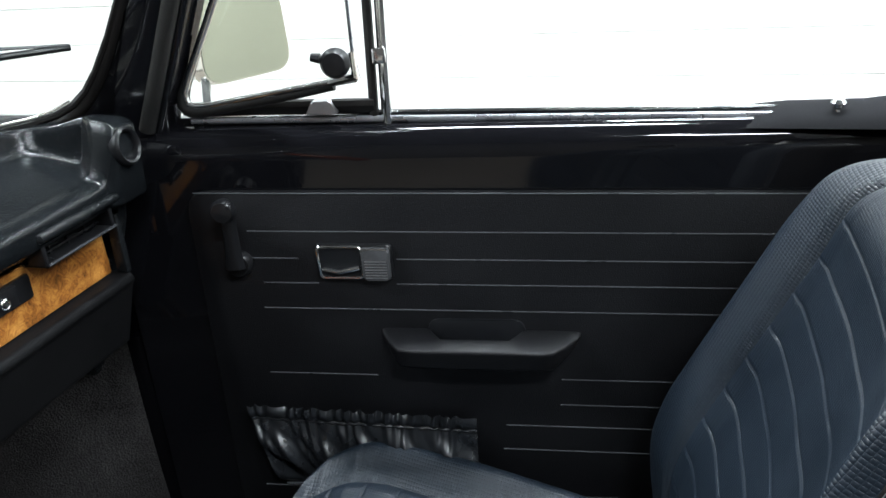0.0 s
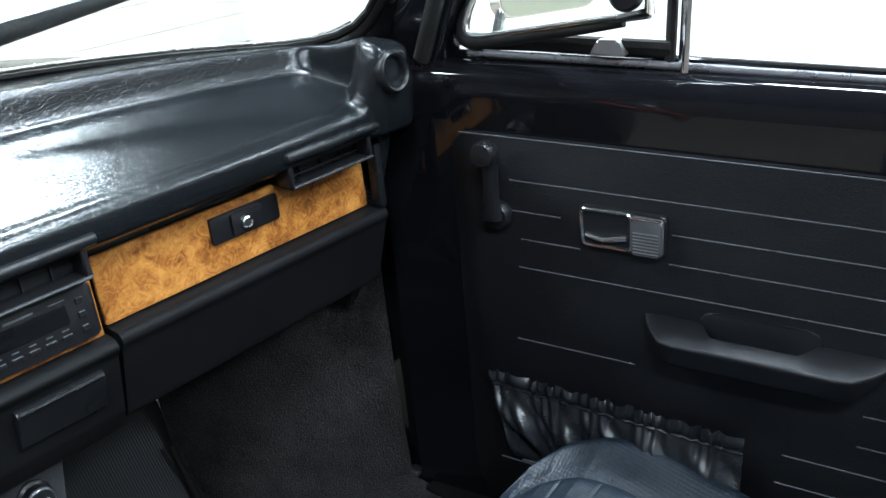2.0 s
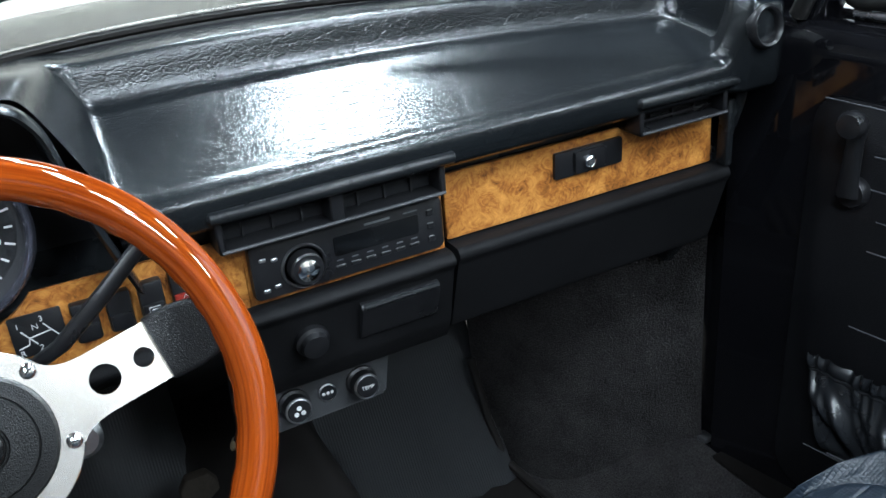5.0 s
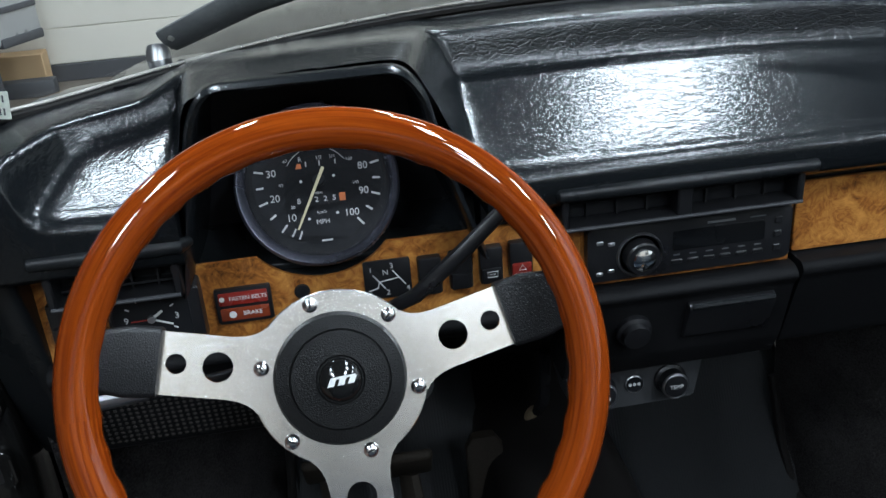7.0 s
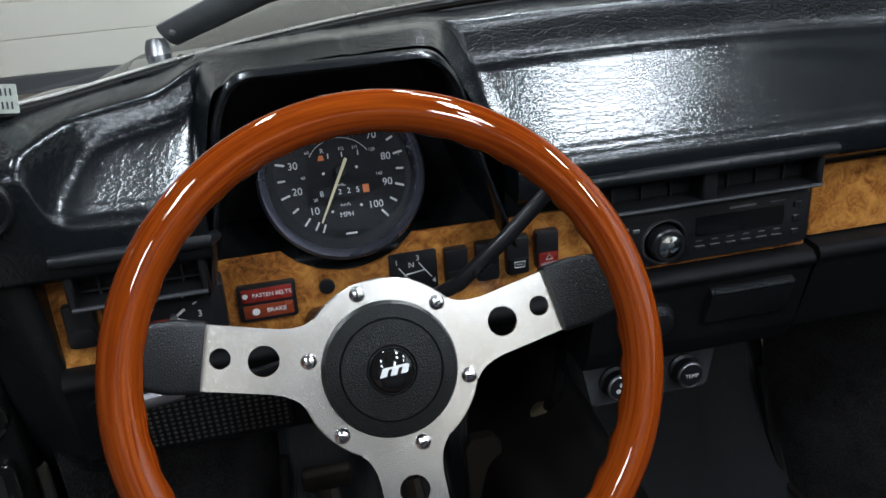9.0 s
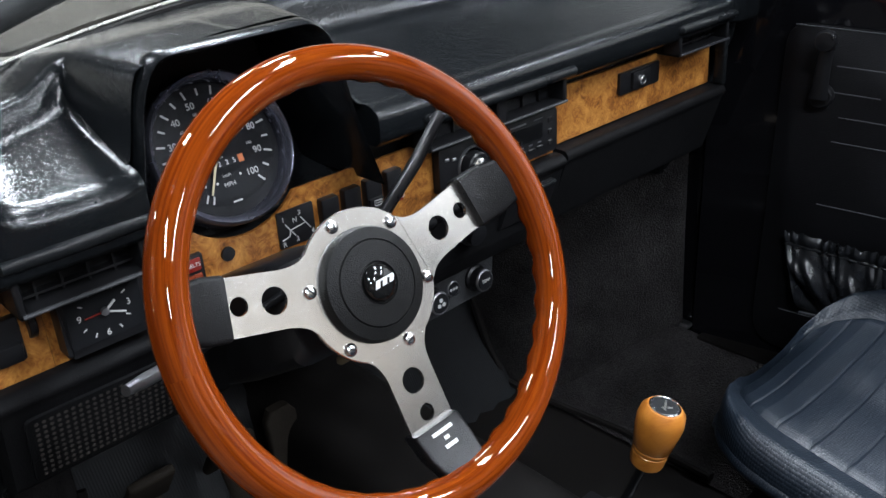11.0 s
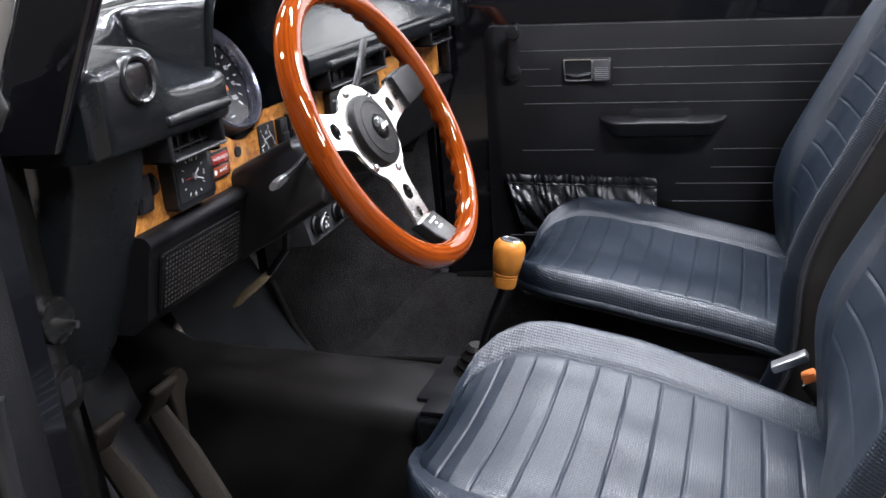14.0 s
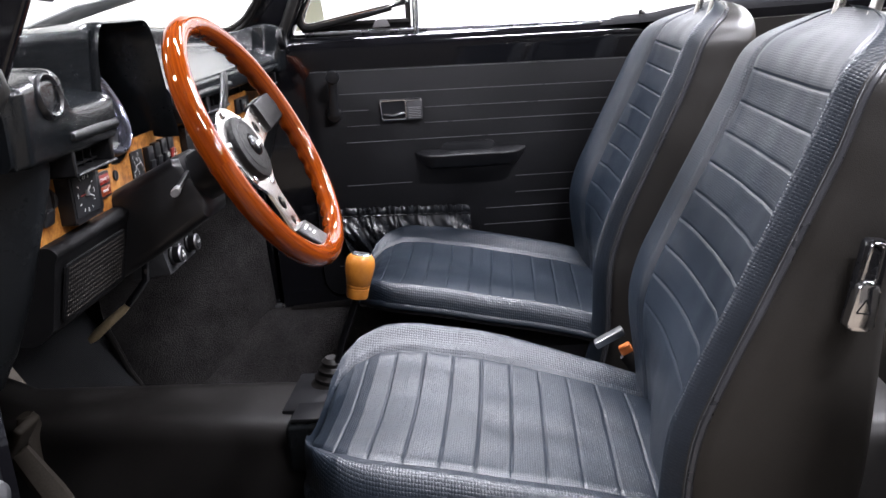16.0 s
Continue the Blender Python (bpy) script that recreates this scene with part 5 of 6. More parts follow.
def door(side, swing, knob_up, label):
    """side 1: the passenger's, -1: the driver's. Local axes: x along the door, y up, z into the car."""
    if side > 0:
        m = Matrix.Translation((-0.4, 0.585, 0)) @ Matrix.Rotation(radians(FLARE), 4, "Z") @ Matrix.Rotation(radians(90), 4, "X")
    else:
        m = Matrix.Translation((-0.4, -0.585, 0)) @ Matrix.Rotation(radians(-FLARE), 4, "Z") @ Matrix(((-1, 0, 0, 0), (0, 0, 1, 0), (0, 1, 0, 0), (0, 0, 0, 1)))
        h = Vector((-0.65, -0.60, 0))
        m = Matrix.Translation(h) @ Matrix.Rotation(radians(-swing), 4, "Z") @ Matrix.Translation(-h) @ m
    t = thing("car_door", label=label, category="car door", group="car doors", m=m)

    def U(x):
        return side * (x + 0.4) * 1.02

    def P(x, z, w):
        return (U(x), z, w)

    def out(pts):
        return [(U(x), z) for x, z in pts]

    def add(name, bm, material, parent=t, text="", smooth=40.0):
        return part(name, bm, material, parent, text, smooth=smooth, local=True)

    I = Matrix()
    x0, x1 = (-0.655 if side > 0 else -0.585), 0.260
    crown = [(-0.029 + 0.028 * math.cos(radians(9 * k)), 1.008 + 0.036 * math.sin(radians(9 * k))) for k in range(11)]
    prof = [(-0.001, 0.46)] + crown + [(-0.031, 1.030), (-0.044, 1.030), (-0.047, 1.050), (-0.066, 1.047), (-0.080, 1.0), (-0.092, 0.75), (-0.075, 0.46)]
    add("door_shell", loft([[(U(x), z - 0.030 * (x + 0.5) * smoothstep(0.6, 1.0, z), w - (0.02 if x in (x0, x1) else 0) * (w < -0.01)) for w, z in fillet(prof, [0.005] + [0] * 11 + [0.002, 0.003, 0.003, 0.005, 0.005, 0.005, 0.005], 4)] for x in (x0, x0 + 0.01, -0.3, 0.0, x1 - 0.01, x1)]), PAINT, text="glossy black painted door shell")
    add("window_channel", tube([P(x, door_line(1.047, x) + 0.003, -0.033) for x in (-0.545, -0.29, 0.0, 0.25)], 0.0050, 10, flat=0.8), STRIPGREY, text="worn grey metal window channel")
    add("channel_strip", tube([P(x, door_line(1.049, x) + 0.005, -0.050) for x in (-0.55, -0.29, 0.0, 0.25)], 0.0028, 8), CHROME, text="bright strip along the window channel")
    # trim panel
    pan = add("trim_panel", prism(fillet(out([(-0.562, 0.48), (0.245, 0.48), (0.245, door_line(0.974, 0.245)), (-0.555, door_line(0.974, -0.555))]), [0.05, 0.02, 0.02, 0.03], 6), I, 0.0, 0.006, 0.002), DOORVINYL, text="black vinyl trim panel with welded lines")
    beads = [(0.972, ((-0.545, 0.24),)), (0.9235, ((-0.488, 0.24),)), (0.888, ((-0.494, -0.431), (-0.312, 0.24))), (0.855, ((-0.478, -0.41), (-0.315, 0.24))), (0.820, ((-0.483, 0.24),)),
             (0.726, ((-0.491, -0.352), (-0.125, 0.24))), (0.689, ((-0.128, 0.24),)), (0.656, ((-0.196, 0.24),)), (0.619, ((-0.202, 0.24),)), (0.546, ((-0.525, -0.44), (-0.2, 0.24)))]
    for z0, spans in beads:
        for a, b in spans:
            add("welded_line", tube([P(x, door_line(z0, x), 0.0062) for x in np.linspace(a, b, 6)], 0.0008, 6), BEAD, pan)
    # armrest pull
    secs = []
    for x, wide in ((-0.340, 0.012), (-0.336, 0.022), (-0.326, 0.038), (-0.314, 0.052), (-0.300, 0.055), (-0.281, 0.055), (-0.274, 0.055), (-0.266, 0.055), (-0.220, 0.055), (-0.184, 0.055), (-0.176, 0.055), (-0.169, 0.055), (-0.150, 0.055), (-0.134, 0.052), (-0.118, 0.036), (-0.105, 0.020), (-0.101, 0.012)):
        inn = 0.004 + 0.027 * smoothstep(-0.283, -0.266, x) * smoothstep(-0.167, -0.184, x)
        zt, low = 0.788 - 0.041 * (x + 0.33), 0.036 * min(1, wide / 0.05)
        secs.append([(U(x), z, w) for w, z in fillet([(inn, zt), (wide - 0.002, zt - 0.007), (wide - 0.010, zt - low), (inn, zt - low - 0.004)], [0.003, 0.005, 0.006, 0.002], 4)])
    arm = add("armrest", loft(secs), DOORVINYL, text="black padded armrest with a grip recess", smooth=50)
    add("grip_back", prism(fillet(out([(-0.290, 0.752), (-0.160, 0.746), (-0.168, 0.796), (-0.280, 0.800)]), 0.012), I, 0.005, 0.008, 0.002), GAUGE, arm)
    # inner latch: bright frame, dark cup, ribbed lever
    lt = add("inner_latch", prism(fillet(out([(-0.405, 0.859), (-0.317, 0.855), (-0.316, 0.901), (-0.407, 0.905)]), 0.006, 4), I, 0.004, 0.012, 0.003), PLASTIC, text="black and chrome inner door latch")
    ring = [P(x, z, 0.0125) for x, z in fillet([(-0.404, 0.862), (-0.353, 0.860), (-0.352, 0.900), (-0.405, 0.902)], 0.006, 5)]
    add("chrome_rim", tube(ring, 0.0022, 8, closed=True), CHROME, lt, "thin chrome rim")
    add("cup", prism(fillet(out([(-0.402, 0.864), (-0.355, 0.862), (-0.354, 0.898), (-0.403, 0.900)]), 0.005), I, 0.0115, 0.0125), GAUGE, lt, smooth=0)
    add("pull", tube([P(-0.400, 0.873, 0.013), P(-0.380, 0.870, 0.017), P(-0.356, 0.874, 0.014)], 0.0030, 8), CHROME, lt, "chrome finger pull")
    add("lever", prism(fillet(out([(-0.351, 0.859), (-0.319, 0.858), (-0.318, 0.898), (-0.351, 0.900)]), 0.004, 4), I, 0.011, 0.019, 0.003), LEVER, lt, "grey metal lever")
    for k in range(7):
        add("rib", tube([P(-0.348, 0.884 - 0.0036 * k, 0.0192), P(-0.322, 0.883 - 0.0036 * k, 0.0192)], 0.0008, 5), SATIN, lt)
    add("lever_edge", tube([P(-0.350, 0.8995, 0.018), P(-0.320, 0.8980, 0.018)], 0.0014, 6), CHROME, lt)
    # window crank
    cr = add("window_crank", lathe([(0.017, 0.005), (0.017, 0.012), (0.014, 0.018), (0.002, 0.019)], Matrix.Translation(P(-0.503, 0.882 if knob_up else 0.85, 0)), 24), PLASTIC, text="black window crank")
    pz = 0.882 if knob_up else 0.85
    kz = 0.963 if knob_up else 0.756
    kx = -0.498 if knob_up else -0.497
    sec = []
    for q, wd in ((0, 0.0125), (0.25, 0.0105), (0.7, 0.009), (1.0, 0.0115)):
        x, z = -0.503 + (kx + 0.503) * q, pz + (kz - pz) * q
        sec.append([(U(x) + wd * math.cos(a), z, 0.024 + 0.004 * q + 0.006 * math.sin(a)) for a in [2 * math.pi * k / 12 for k in range(12)]])
    add("crank_arm", loft(sec), PLASTIC, cr)
    add("crank_knob", lathe([(0.009, 0.026), (0.0135, 0.034), (0.0145, 0.042), (0.012, 0.048), (0.002, 0.050)], Matrix.Translation(P(kx, kz, 0)), 24), PLASTIC if knob_up else SATIN, cr, "round crank knob")
    # gathered map pocket
    rows, frill = [], []
    for i in range(181):
        q = i / 180
        top, bot = 0.662 - 0.022 * q, 0.552 - 0.004 * q
        fine = math.sin(q * 120 + 2.2 * math.sin(q * 29)) + 0.6 * math.sin(q * 71 + 1.3)
        row = []
        for k in range(25):
            v = k / 24
            x = -0.525 + 0.292 * q + 0.034 * v * (1 - q) ** 2
            broad = noise.noise((q * 9 - 1.6 * v, v * 1.3, 3 * side)) + 0.6 * noise.noise((q * 21 - 3.0 * v, v * 2.2, 7))
            w = 0.014 + 0.0016 * fine * (1 - v) ** 2 + 0.016 * broad * smoothstep(0, 0.35, v) * smoothstep(1.0, 0.8, v) + 0.012 * math.sin(math.pi * v) - 0.008 * smoothstep(0.85, 1, v)
            row.append((U(x), top + (bot - top) * v, max(0.008, w)))
        rows.append(row)
        # the frill above the elastic flops to and fro
        row = []
        for k in range(7):
            v = k / 6
            saw = abs(((q * 17 + 0.6 * math.sin(q * 23)) % 1) * 2 - 1)
            row.append((U(-0.525 + 0.292 * q), top + 0.021 * v * (0.75 + 0.3 * saw), 0.0145 + 0.0016 * fine * (1 - v) + v * (0.006 * fine * 0.5 + 0.007 * (saw - 0.4)) + 0.004 * math.sin(math.pi * v)))
        frill.append([(a, b, max(0.0085, c)) for a, b, c in row])
    pk = add("map_pocket", skin(rows), VINYLSHEEN, text="gathered black vinyl map pocket", smooth=70)
    add("frill", skin(frill), VINYLSHEEN, pk, "ruched frill above the elastic", smooth=70)
    add("elastic_hem", tube([(U(-0.525 + 0.292 * k / 60), 0.662 - 0.022 * k / 60, 0.0155 + 0.0012 * math.sin(k * 2.1)) for k in range(61)], 0.0022, 6), VINYLSHEEN, pk, "narrow elastic hem")
    add("pocket_bead", tube([P(-0.495, 0.551, 0.0085), P(-0.36, 0.550, 0.0085), P(-0.235, 0.547, 0.0085)], 0.0018, 6), BEAD, pk, "pale bead along the pocket's foot")
    # lock button
    lb = add("lock_button", lathe([(0.004, 0.0), (0.004, 0.016), (0.0075, 0.019), (0.0080, 0.023), (0.005, 0.027), (0.001, 0.0275)], Matrix.Translation(P(0.172, 1.018, -0.012)) @ Matrix.Rotation(radians(-90), 4, "X"), 16), CHROME, text="chrome lock button")
    # quarter light: black frame with a swung chrome wing
    q = add("quarter_light_frame", tube([P(-0.545, 1.064, -0.036), P(-0.43, 1.062, -0.036), P(-0.325, 1.058, -0.036)], 0.012, 8, flat=0.6), RUBBER, text="black rubber frame of the quarter light")
    post = [(-0.316, 1.035), (-0.310, 1.17), (-0.304, 1.36)]
    add("division_post", tube([P(x - 0.012, z, -0.036) for x, z in post], 0.0065, 8, flat=0.8), RUBBER, q)
    add("post_channel", tube([P(x + 0.003, z, -0.032) for x, z in post], 0.0080, 8, flat=0.6), CHROME, q, "bright metal window channel")
    add("channel_end", box(P(-0.312, 1.118, -0.022), (0.016, 0.018, 0.006), 0.002), CHROME, q)
    add("catch", prism(fillet(out([(-0.404, 1.054), (-0.366, 1.054), (-0.374, 1.070), (-0.395, 1.070)]), 0.002), I, -0.034, -0.020, 0.003), SATIN, q, "metal catch plate")
    A, B, C, D = Vector(P(-0.560, 1.064, -0.030)), Vector(P(-0.335, 1.100, 0.004)), Vector(P(-0.330, 1.36, 0.012)), Vector(P(-0.392, 1.36, -0.010))
    if side < 0:
        # this wing stands wide open, its front edge swung into the car
        pv = A + (B - A) * 0.74
        turn = Matrix.Rotation(radians(-72), 3, "Y")
        A, B, C, D = (pv + turn @ (p - pv) for p in (A, B, C, D))
    ea, eb = A + (D - A) * 0.13, A + (B - A) * 0.17
    low = [A + (D - A) * k for k in (1.0, 0.6, 0.3)] + [(1 - k) ** 2 * ea + 2 * k * (1 - k) * A + k * k * eb for k in (0.0, 0.2, 0.4, 0.6, 0.8, 1.0)] + [A + (B - A) * k for k in (0.4, 0.7, 0.9, 1.0)]
    add("wing_frame", tube([tuple(p) for p in low], 0.0055, 10, flat=0.8), CHROME, q, "chrome frame of the swung quarter light")
    add("wing_rubber", tube([tuple(p + Vector((-side * 0.004, -0.006, -0.003))) for p in low[2:-1]], [0.005, 0.007, 0.009, 0.010, 0.010, 0.010, 0.009, 0.008, 0.007, 0.005], 10, flat=0.8), SEALGREY, q, "grey rubber seal under the chrome frame")
    add("wing_edge", tube([tuple(B), tuple(C)], 0.0022, 6), CHROME, q)
    g = bmesh.new()
    g.faces.new([g.verts.new(p) for p in (A + Vector((0, 0.004, 0)), B, C, D)])
    gl = add("wing_glass", g, GLASS, q, "clear wing glass", smooth=0)
    gl.visible_shadow = False
    kb = B + (A - B) * 0.07 + Vector((0, 0.024, 0.010))
    kn = add("wing_latch", lathe([(0.011, 0.0), (0.0165, 0.006), (0.0165, 0.012), (0.0125, 0.017), (0.002, 0.018)], Matrix.Translation(kb), 24), PLASTIC, q, "round black wing latch")
    add("latch_tab", tube([tuple(kb + Vector((-side * 0.016, 0.006, 0.010))), tuple(kb + Vector((-side * 0.026, 0.008, 0.010)))], [0.006, 0.0045], 8), PLASTIC, q)
    add("clasp", tube([tuple(B + Vector((0, 0.030, 0.004))), tuple(B + Vector((side * 0.003, 0.004, 0.007))), tuple(B + (A - B) * 0.14)], [0.004, 0.006, 0.005], 8), CHROME, q, "chrome clasp")
    # outside mirror
    mw = PLACE[t].inverted() if side > 0 else None
    mc = Matrix.Translation(P(-0.53, 1.122, -0.20)) @ Matrix.Rotation(radians(-side * -42), 4, "Y") @ Matrix.Rotation(radians(-4), 4, "X")
    if side > 0:
        n = Vector((0.88, -0.446, 0.157)).normalized()
        ax = Vector((0, 0, 1)).cross(n).normalized()
        up = n.cross(ax)
        mc = mw @ Matrix(((ax.x, up.x, n.x, -0.597), (ax.y, up.y, n.y, 0.805), (ax.z, up.z, n.z, 1.112), (0, 0, 0, 1)))
    sh = fillet([(-0.075, -0.058), (0.070, -0.060), (0.078, 0.055), (-0.060, 0.066)], 0.030, 6)
    mi = add("outside_mirror", prism(sh, mc, -0.03, 0.0, 0.0), CHROME, text="chrome outside mirror")
    bm_ = bmesh.new()
    bm_.faces.new([bm_.verts.new(mc @ Vector((x * 0.97, y * 0.97, 0.0012))) for x, y in sh])
    add("mirror_glass", bm_, MIRROR, mi, smooth=0)
    add("mirror_arm", tube([P(-0.545, 1.02, -0.085), P(-0.570, 1.045, -0.15), P(-0.590, 1.062, -0.205)], 0.007, 8), CHROME, mi)
    return t


STRIPGREY = mat("worn_grey_strip", (0.42, 0.42, 0.45), 0.28, 0.8, bump=0.05, var=0.25, scale=25)
LEVER = mat("dull_lever", (0.10, 0.10, 0.105), 0.35, 0.5)
VINYLSHEEN = mat("shiny_vinyl", (0.011, 0.012, 0.014), 0.29, grain=500, bump=0.15, depth=0.0004, var=0.2)
door(1, 0, True, "closed black car door with a vinyl panel and gathered pocket")
door(-1, 81, False, "open black car door with a vinyl panel")


def jamb_plugs():
    for y, z, kind in ((-0.574, 0.838, 0), (-0.581, 0.768, 1)):
        t = thing("jamb_plug", (-0.66, y, z), "black rubber plug on the door jamb", "plug", "jamb plugs")
        m = dashface(y, z, -0.663, 0)
        if kind == 0:
            p = part("plug", prism(fillet([(0.022 * math.cos(radians(22.5 + 45 * k)), 0.024 * math.sin(radians(22.5 + 45 * k))) for k in range(8)], 0.004), m, 0, 0.012, 0.004), JAMB, t)
            part("pin", tube([m @ Vector((0, -0.002, 0.010)), m @ Vector((0.003, -0.004, 0.03))], 0.004, 8), CHROME, p, "bright metal pin")
        else:
            p = part("plug", prism(fillet([(-0.020, -0.022), (0.020, -0.022), (0.020, 0.022), (-0.020, 0.022)], 0.010), m, 0, 0.010, 0.004), JAMB, t)
            part("plate", prism(fillet([(-0.009, -0.012), (0.009, -0.012), (0.009, 0.012), (-0.009, 0.012)], 0.003), m, 0.009, 0.0105), PLASTIC, p, "small black plate")


jamb_plugs()
h = thing("door_check", (-0.64, 0.557, 0.576), "small worn metal hinge bolt on the door jamb", "hinge")
part("bolt", box((-0.648, 0.551, 0.576), (0.012, 0.006, 0.010), 0.002), SATIN, h)
h = thing("sill_clip", (-0.672, 0.542, 0.466), "worn metal clip at the end of the sill", "clip")
part("clip", box((-0.672, 0.540, 0.468), (0.020, 0.016, 0.008), 0.003), SATIN, h)


# ---- seats ----
def front_seat(cy, dx, bx, label, latch, crest, twist, drop, box_h, near, far):
    t = thing("front_seat", (dx - 0.15, cy, 0.31), label, "car seat", "front seats")
    HW = 0.248 if latch else 0.234

    def half(x):
        d = x + 0.408
        w = HW * (1 - max(0, (0.15 - d) / 0.15) ** 2.7) ** (1 / 2.7) if d < 0.15 else HW
        return w

    TOP = [(-0.408, 0.552), (-0.404, 0.572), (-0.394, 0.588), (-0.375, 0.600), (-0.34, 0.606), (-0.29, 0.602), (-0.2, 0.585), (-0.08, 0.560), (0.0, 0.540), (0.10, 0.507)]
    pleats = [-0.358 + 0.0415 * k for k in range(11)]

    def top(x, v):
        a = abs(v)
        z = lerp(TOP, x)
        # piped seam between panel and bolster, crest on the bolster, round outer edge
        z += 0.024 * math.exp(-((a - 0.93) / 0.16) ** 2) - 0.005 * math.exp(-((a - 0.68) / 0.022) ** 2) - 0.008 * max(0, 1 - (a / 0.68) ** 2)
        if a > 0.86:
            q = (a - 0.86) / 0.14
            z -= drop * (1 - math.sqrt(max(0, 1 - q * q)))
        if latch:
            z -= 0.028 * smoothstep(-0.22, 0.06, x) * smoothstep(0.2, 1.0, v)
        if a < 0.68:
            edge = smoothstep(0.68, 0.63, a)
            for p in pleats:
                pp = p + 0.002 * (1 - (a / 0.7) ** 2)
                z -= 0.0020 * edge * math.exp(-((x - pp) / 0.0016) ** 2)
            z += 0.0016 * noise.noise((x * 14 + cy * 3, v * 5, 1)) * edge
        return z + 0.002 * noise.noise((x * 9, v * 3, cy))

    xs = [-0.408 + 0.508 * (0.35 * (i / 460) ** 2.6 + 0.65 * (i / 460) ** 1.15) for i in range(461)]
    xs[1:2] = [-0.408 + 1e-7 * 1.75 ** k for k in range(16)]

    def sheet(v0, v1, n):
        rows, uvs = [], []
        for x in xs:
            vs = [v0 + (v1 - v0) * k / n for k in range(n + 1)]
            rows.append([(dx + x, cy + v * half(x), top(x, v)) for v in vs])
            run, us = 0.0, []
            for k, p in enumerate(rows[-1]):
                run += (Vector(p) - Vector(rows[-1][k - 1])).length if k else v0 * half(x)
                us.append((x, run))
            uvs.append(us)
        return skin(rows, uv=uvs)

    cu = part("cushion", sheet(-0.68, 0.68, 36), PLEAT, t, "pleated dark blue-black vinyl cushion panel", smooth=60)
    for s in (-1, 1):
        part("side_roll", sheet(s * 0.68, s, 24), BOLSTER, cu, "basket-weave vinyl side roll", smooth=60)
    edge = [(x, -1) for x in xs[::-4]] + [(x, 1) for x in xs[1::4]]
    rows, uvs, run = [], [], 0.0
    for x, v in edge:
        zt, y = top(x, v), v * half(x)
        row = [(dx + x, cy + y, zt)]
        for q, g in ((0.25, 0.004), (0.5, 0.005), (0.75, 0.002), (1.0, -0.004), (1.3, -0.012)):
            row.append((dx + x - g * (1 if x < -0.38 else 0.2), cy + y * (1 + g / HW), zt - box_h * q))
        if rows:
            run += (Vector(row[0]) - Vector(rows[-1][0])).length
        rows.append(row)
        uvs.append([(run, box_h * q) for q in (0, 0.25, 0.5, 0.75, 1.0, 1.3)])
    part("valance", skin(rows, uv=uvs), BOLSTER, cu, "vinyl cushion edge", smooth=60)
    part("piping", tube([(r[4][0], r[4][1], r[4][2]) for r in rows[::3]], 0.0030, 6), PIPING, cu, "dark piping along the cushion edge")
    part("seat_pan", box((dx - 0.13, cy, 0.435), (0.44, 0.40, 0.12), 0.03), SKIRT, t, "black steel seat pan")
    for s in (-1, 1):
        part("runner", box((dx - 0.14, cy + s * 0.16, 0.347), (0.46, 0.03, 0.075), 0.005), SATIN, t, "steel seat runner")
    # backrest
    e, n_ = Vector((0.452, 0, 0.892)), Vector((-0.892, 0, 0.452))
    o = Vector((dx + bx, cy, 0.545))
    H0, H1 = -0.07, 0.602

    def bhalf(h):
        w = lerp([(-0.07, 0.225), (0.0, 0.238), (0.12, 0.245), (0.28, 0.240), (0.45, 0.226), (0.602, 0.205)], h)
        d = H1 - h
        return w * (1 - max(0, (0.10 - d) / 0.10) ** 2.6) ** (1 / 2.6) if d < 0.10 else w

    bp = [0.148 + 0.044 * k for k in range(9)]

    def front(h, v):
        # the panel lies off-centre: a broad roll towards the door side of the car, a narrow one opposite
        lim = 0.66 if v > 0 else 0.89
        a = abs(v) / lim * 0.72 if abs(v) < lim else 0.72 + (abs(v) - lim) / (1 - lim) * 0.28
        up = smoothstep(0.60, 0.44, h)
        f = -0.020 * up + (0.020 + crest) * (far if v > 0 else 0.5) * up * smoothstep(0.60, 0.94, a) + twist * v * smoothstep(0.60, 0.50, h)
        f -= lerp([(0.0, 0.012), (0.2, 0.020), (0.35, 0.016), (0.5, 0.008), (0.58, 0.0)], h) * max(0, 1 - (a / 0.76) ** 2)
        f -= 0.005 * math.exp(-((a - 0.72) / 0.018) ** 2)
        if a > 0.90:
            q = (a - 0.90) / 0.10
            f -= (0.016 + crest * up * (1.0 if v > 0 else 0.6)) * (1 - math.sqrt(max(0, 1 - q * q)))
        if a < 0.72:
            ed = smoothstep(0.72, 0.68, a) * smoothstep(0.575, 0.555, h)
            for p in bp:
                f -= 0.0020 * ed * math.exp(-((h - p) / 0.0017) ** 2)
            f += 0.003 * noise.noise((h * 9, v * 4, cy)) * ed
        # the roll towards the car's left stands forward
        if v < 0:
            f += near * smoothstep(0.30, 1.0, -v) * smoothstep(0.02, 0.25, h)
        # top rolls backwards, foot tucks in, most towards the car's right
        f -= 0.045 * smoothstep(0.22, -0.02, h) * smoothstep(-0.2, 0.8, v)
        f -= 0.050 * smoothstep(0.48, 0.605, h) ** 2 + 0.06 * smoothstep(0.16, -0.07, h)
        return f

    hs = [H1 - (H1 - H0) * ((i / 400) ** 1.15) for i in range(401)]

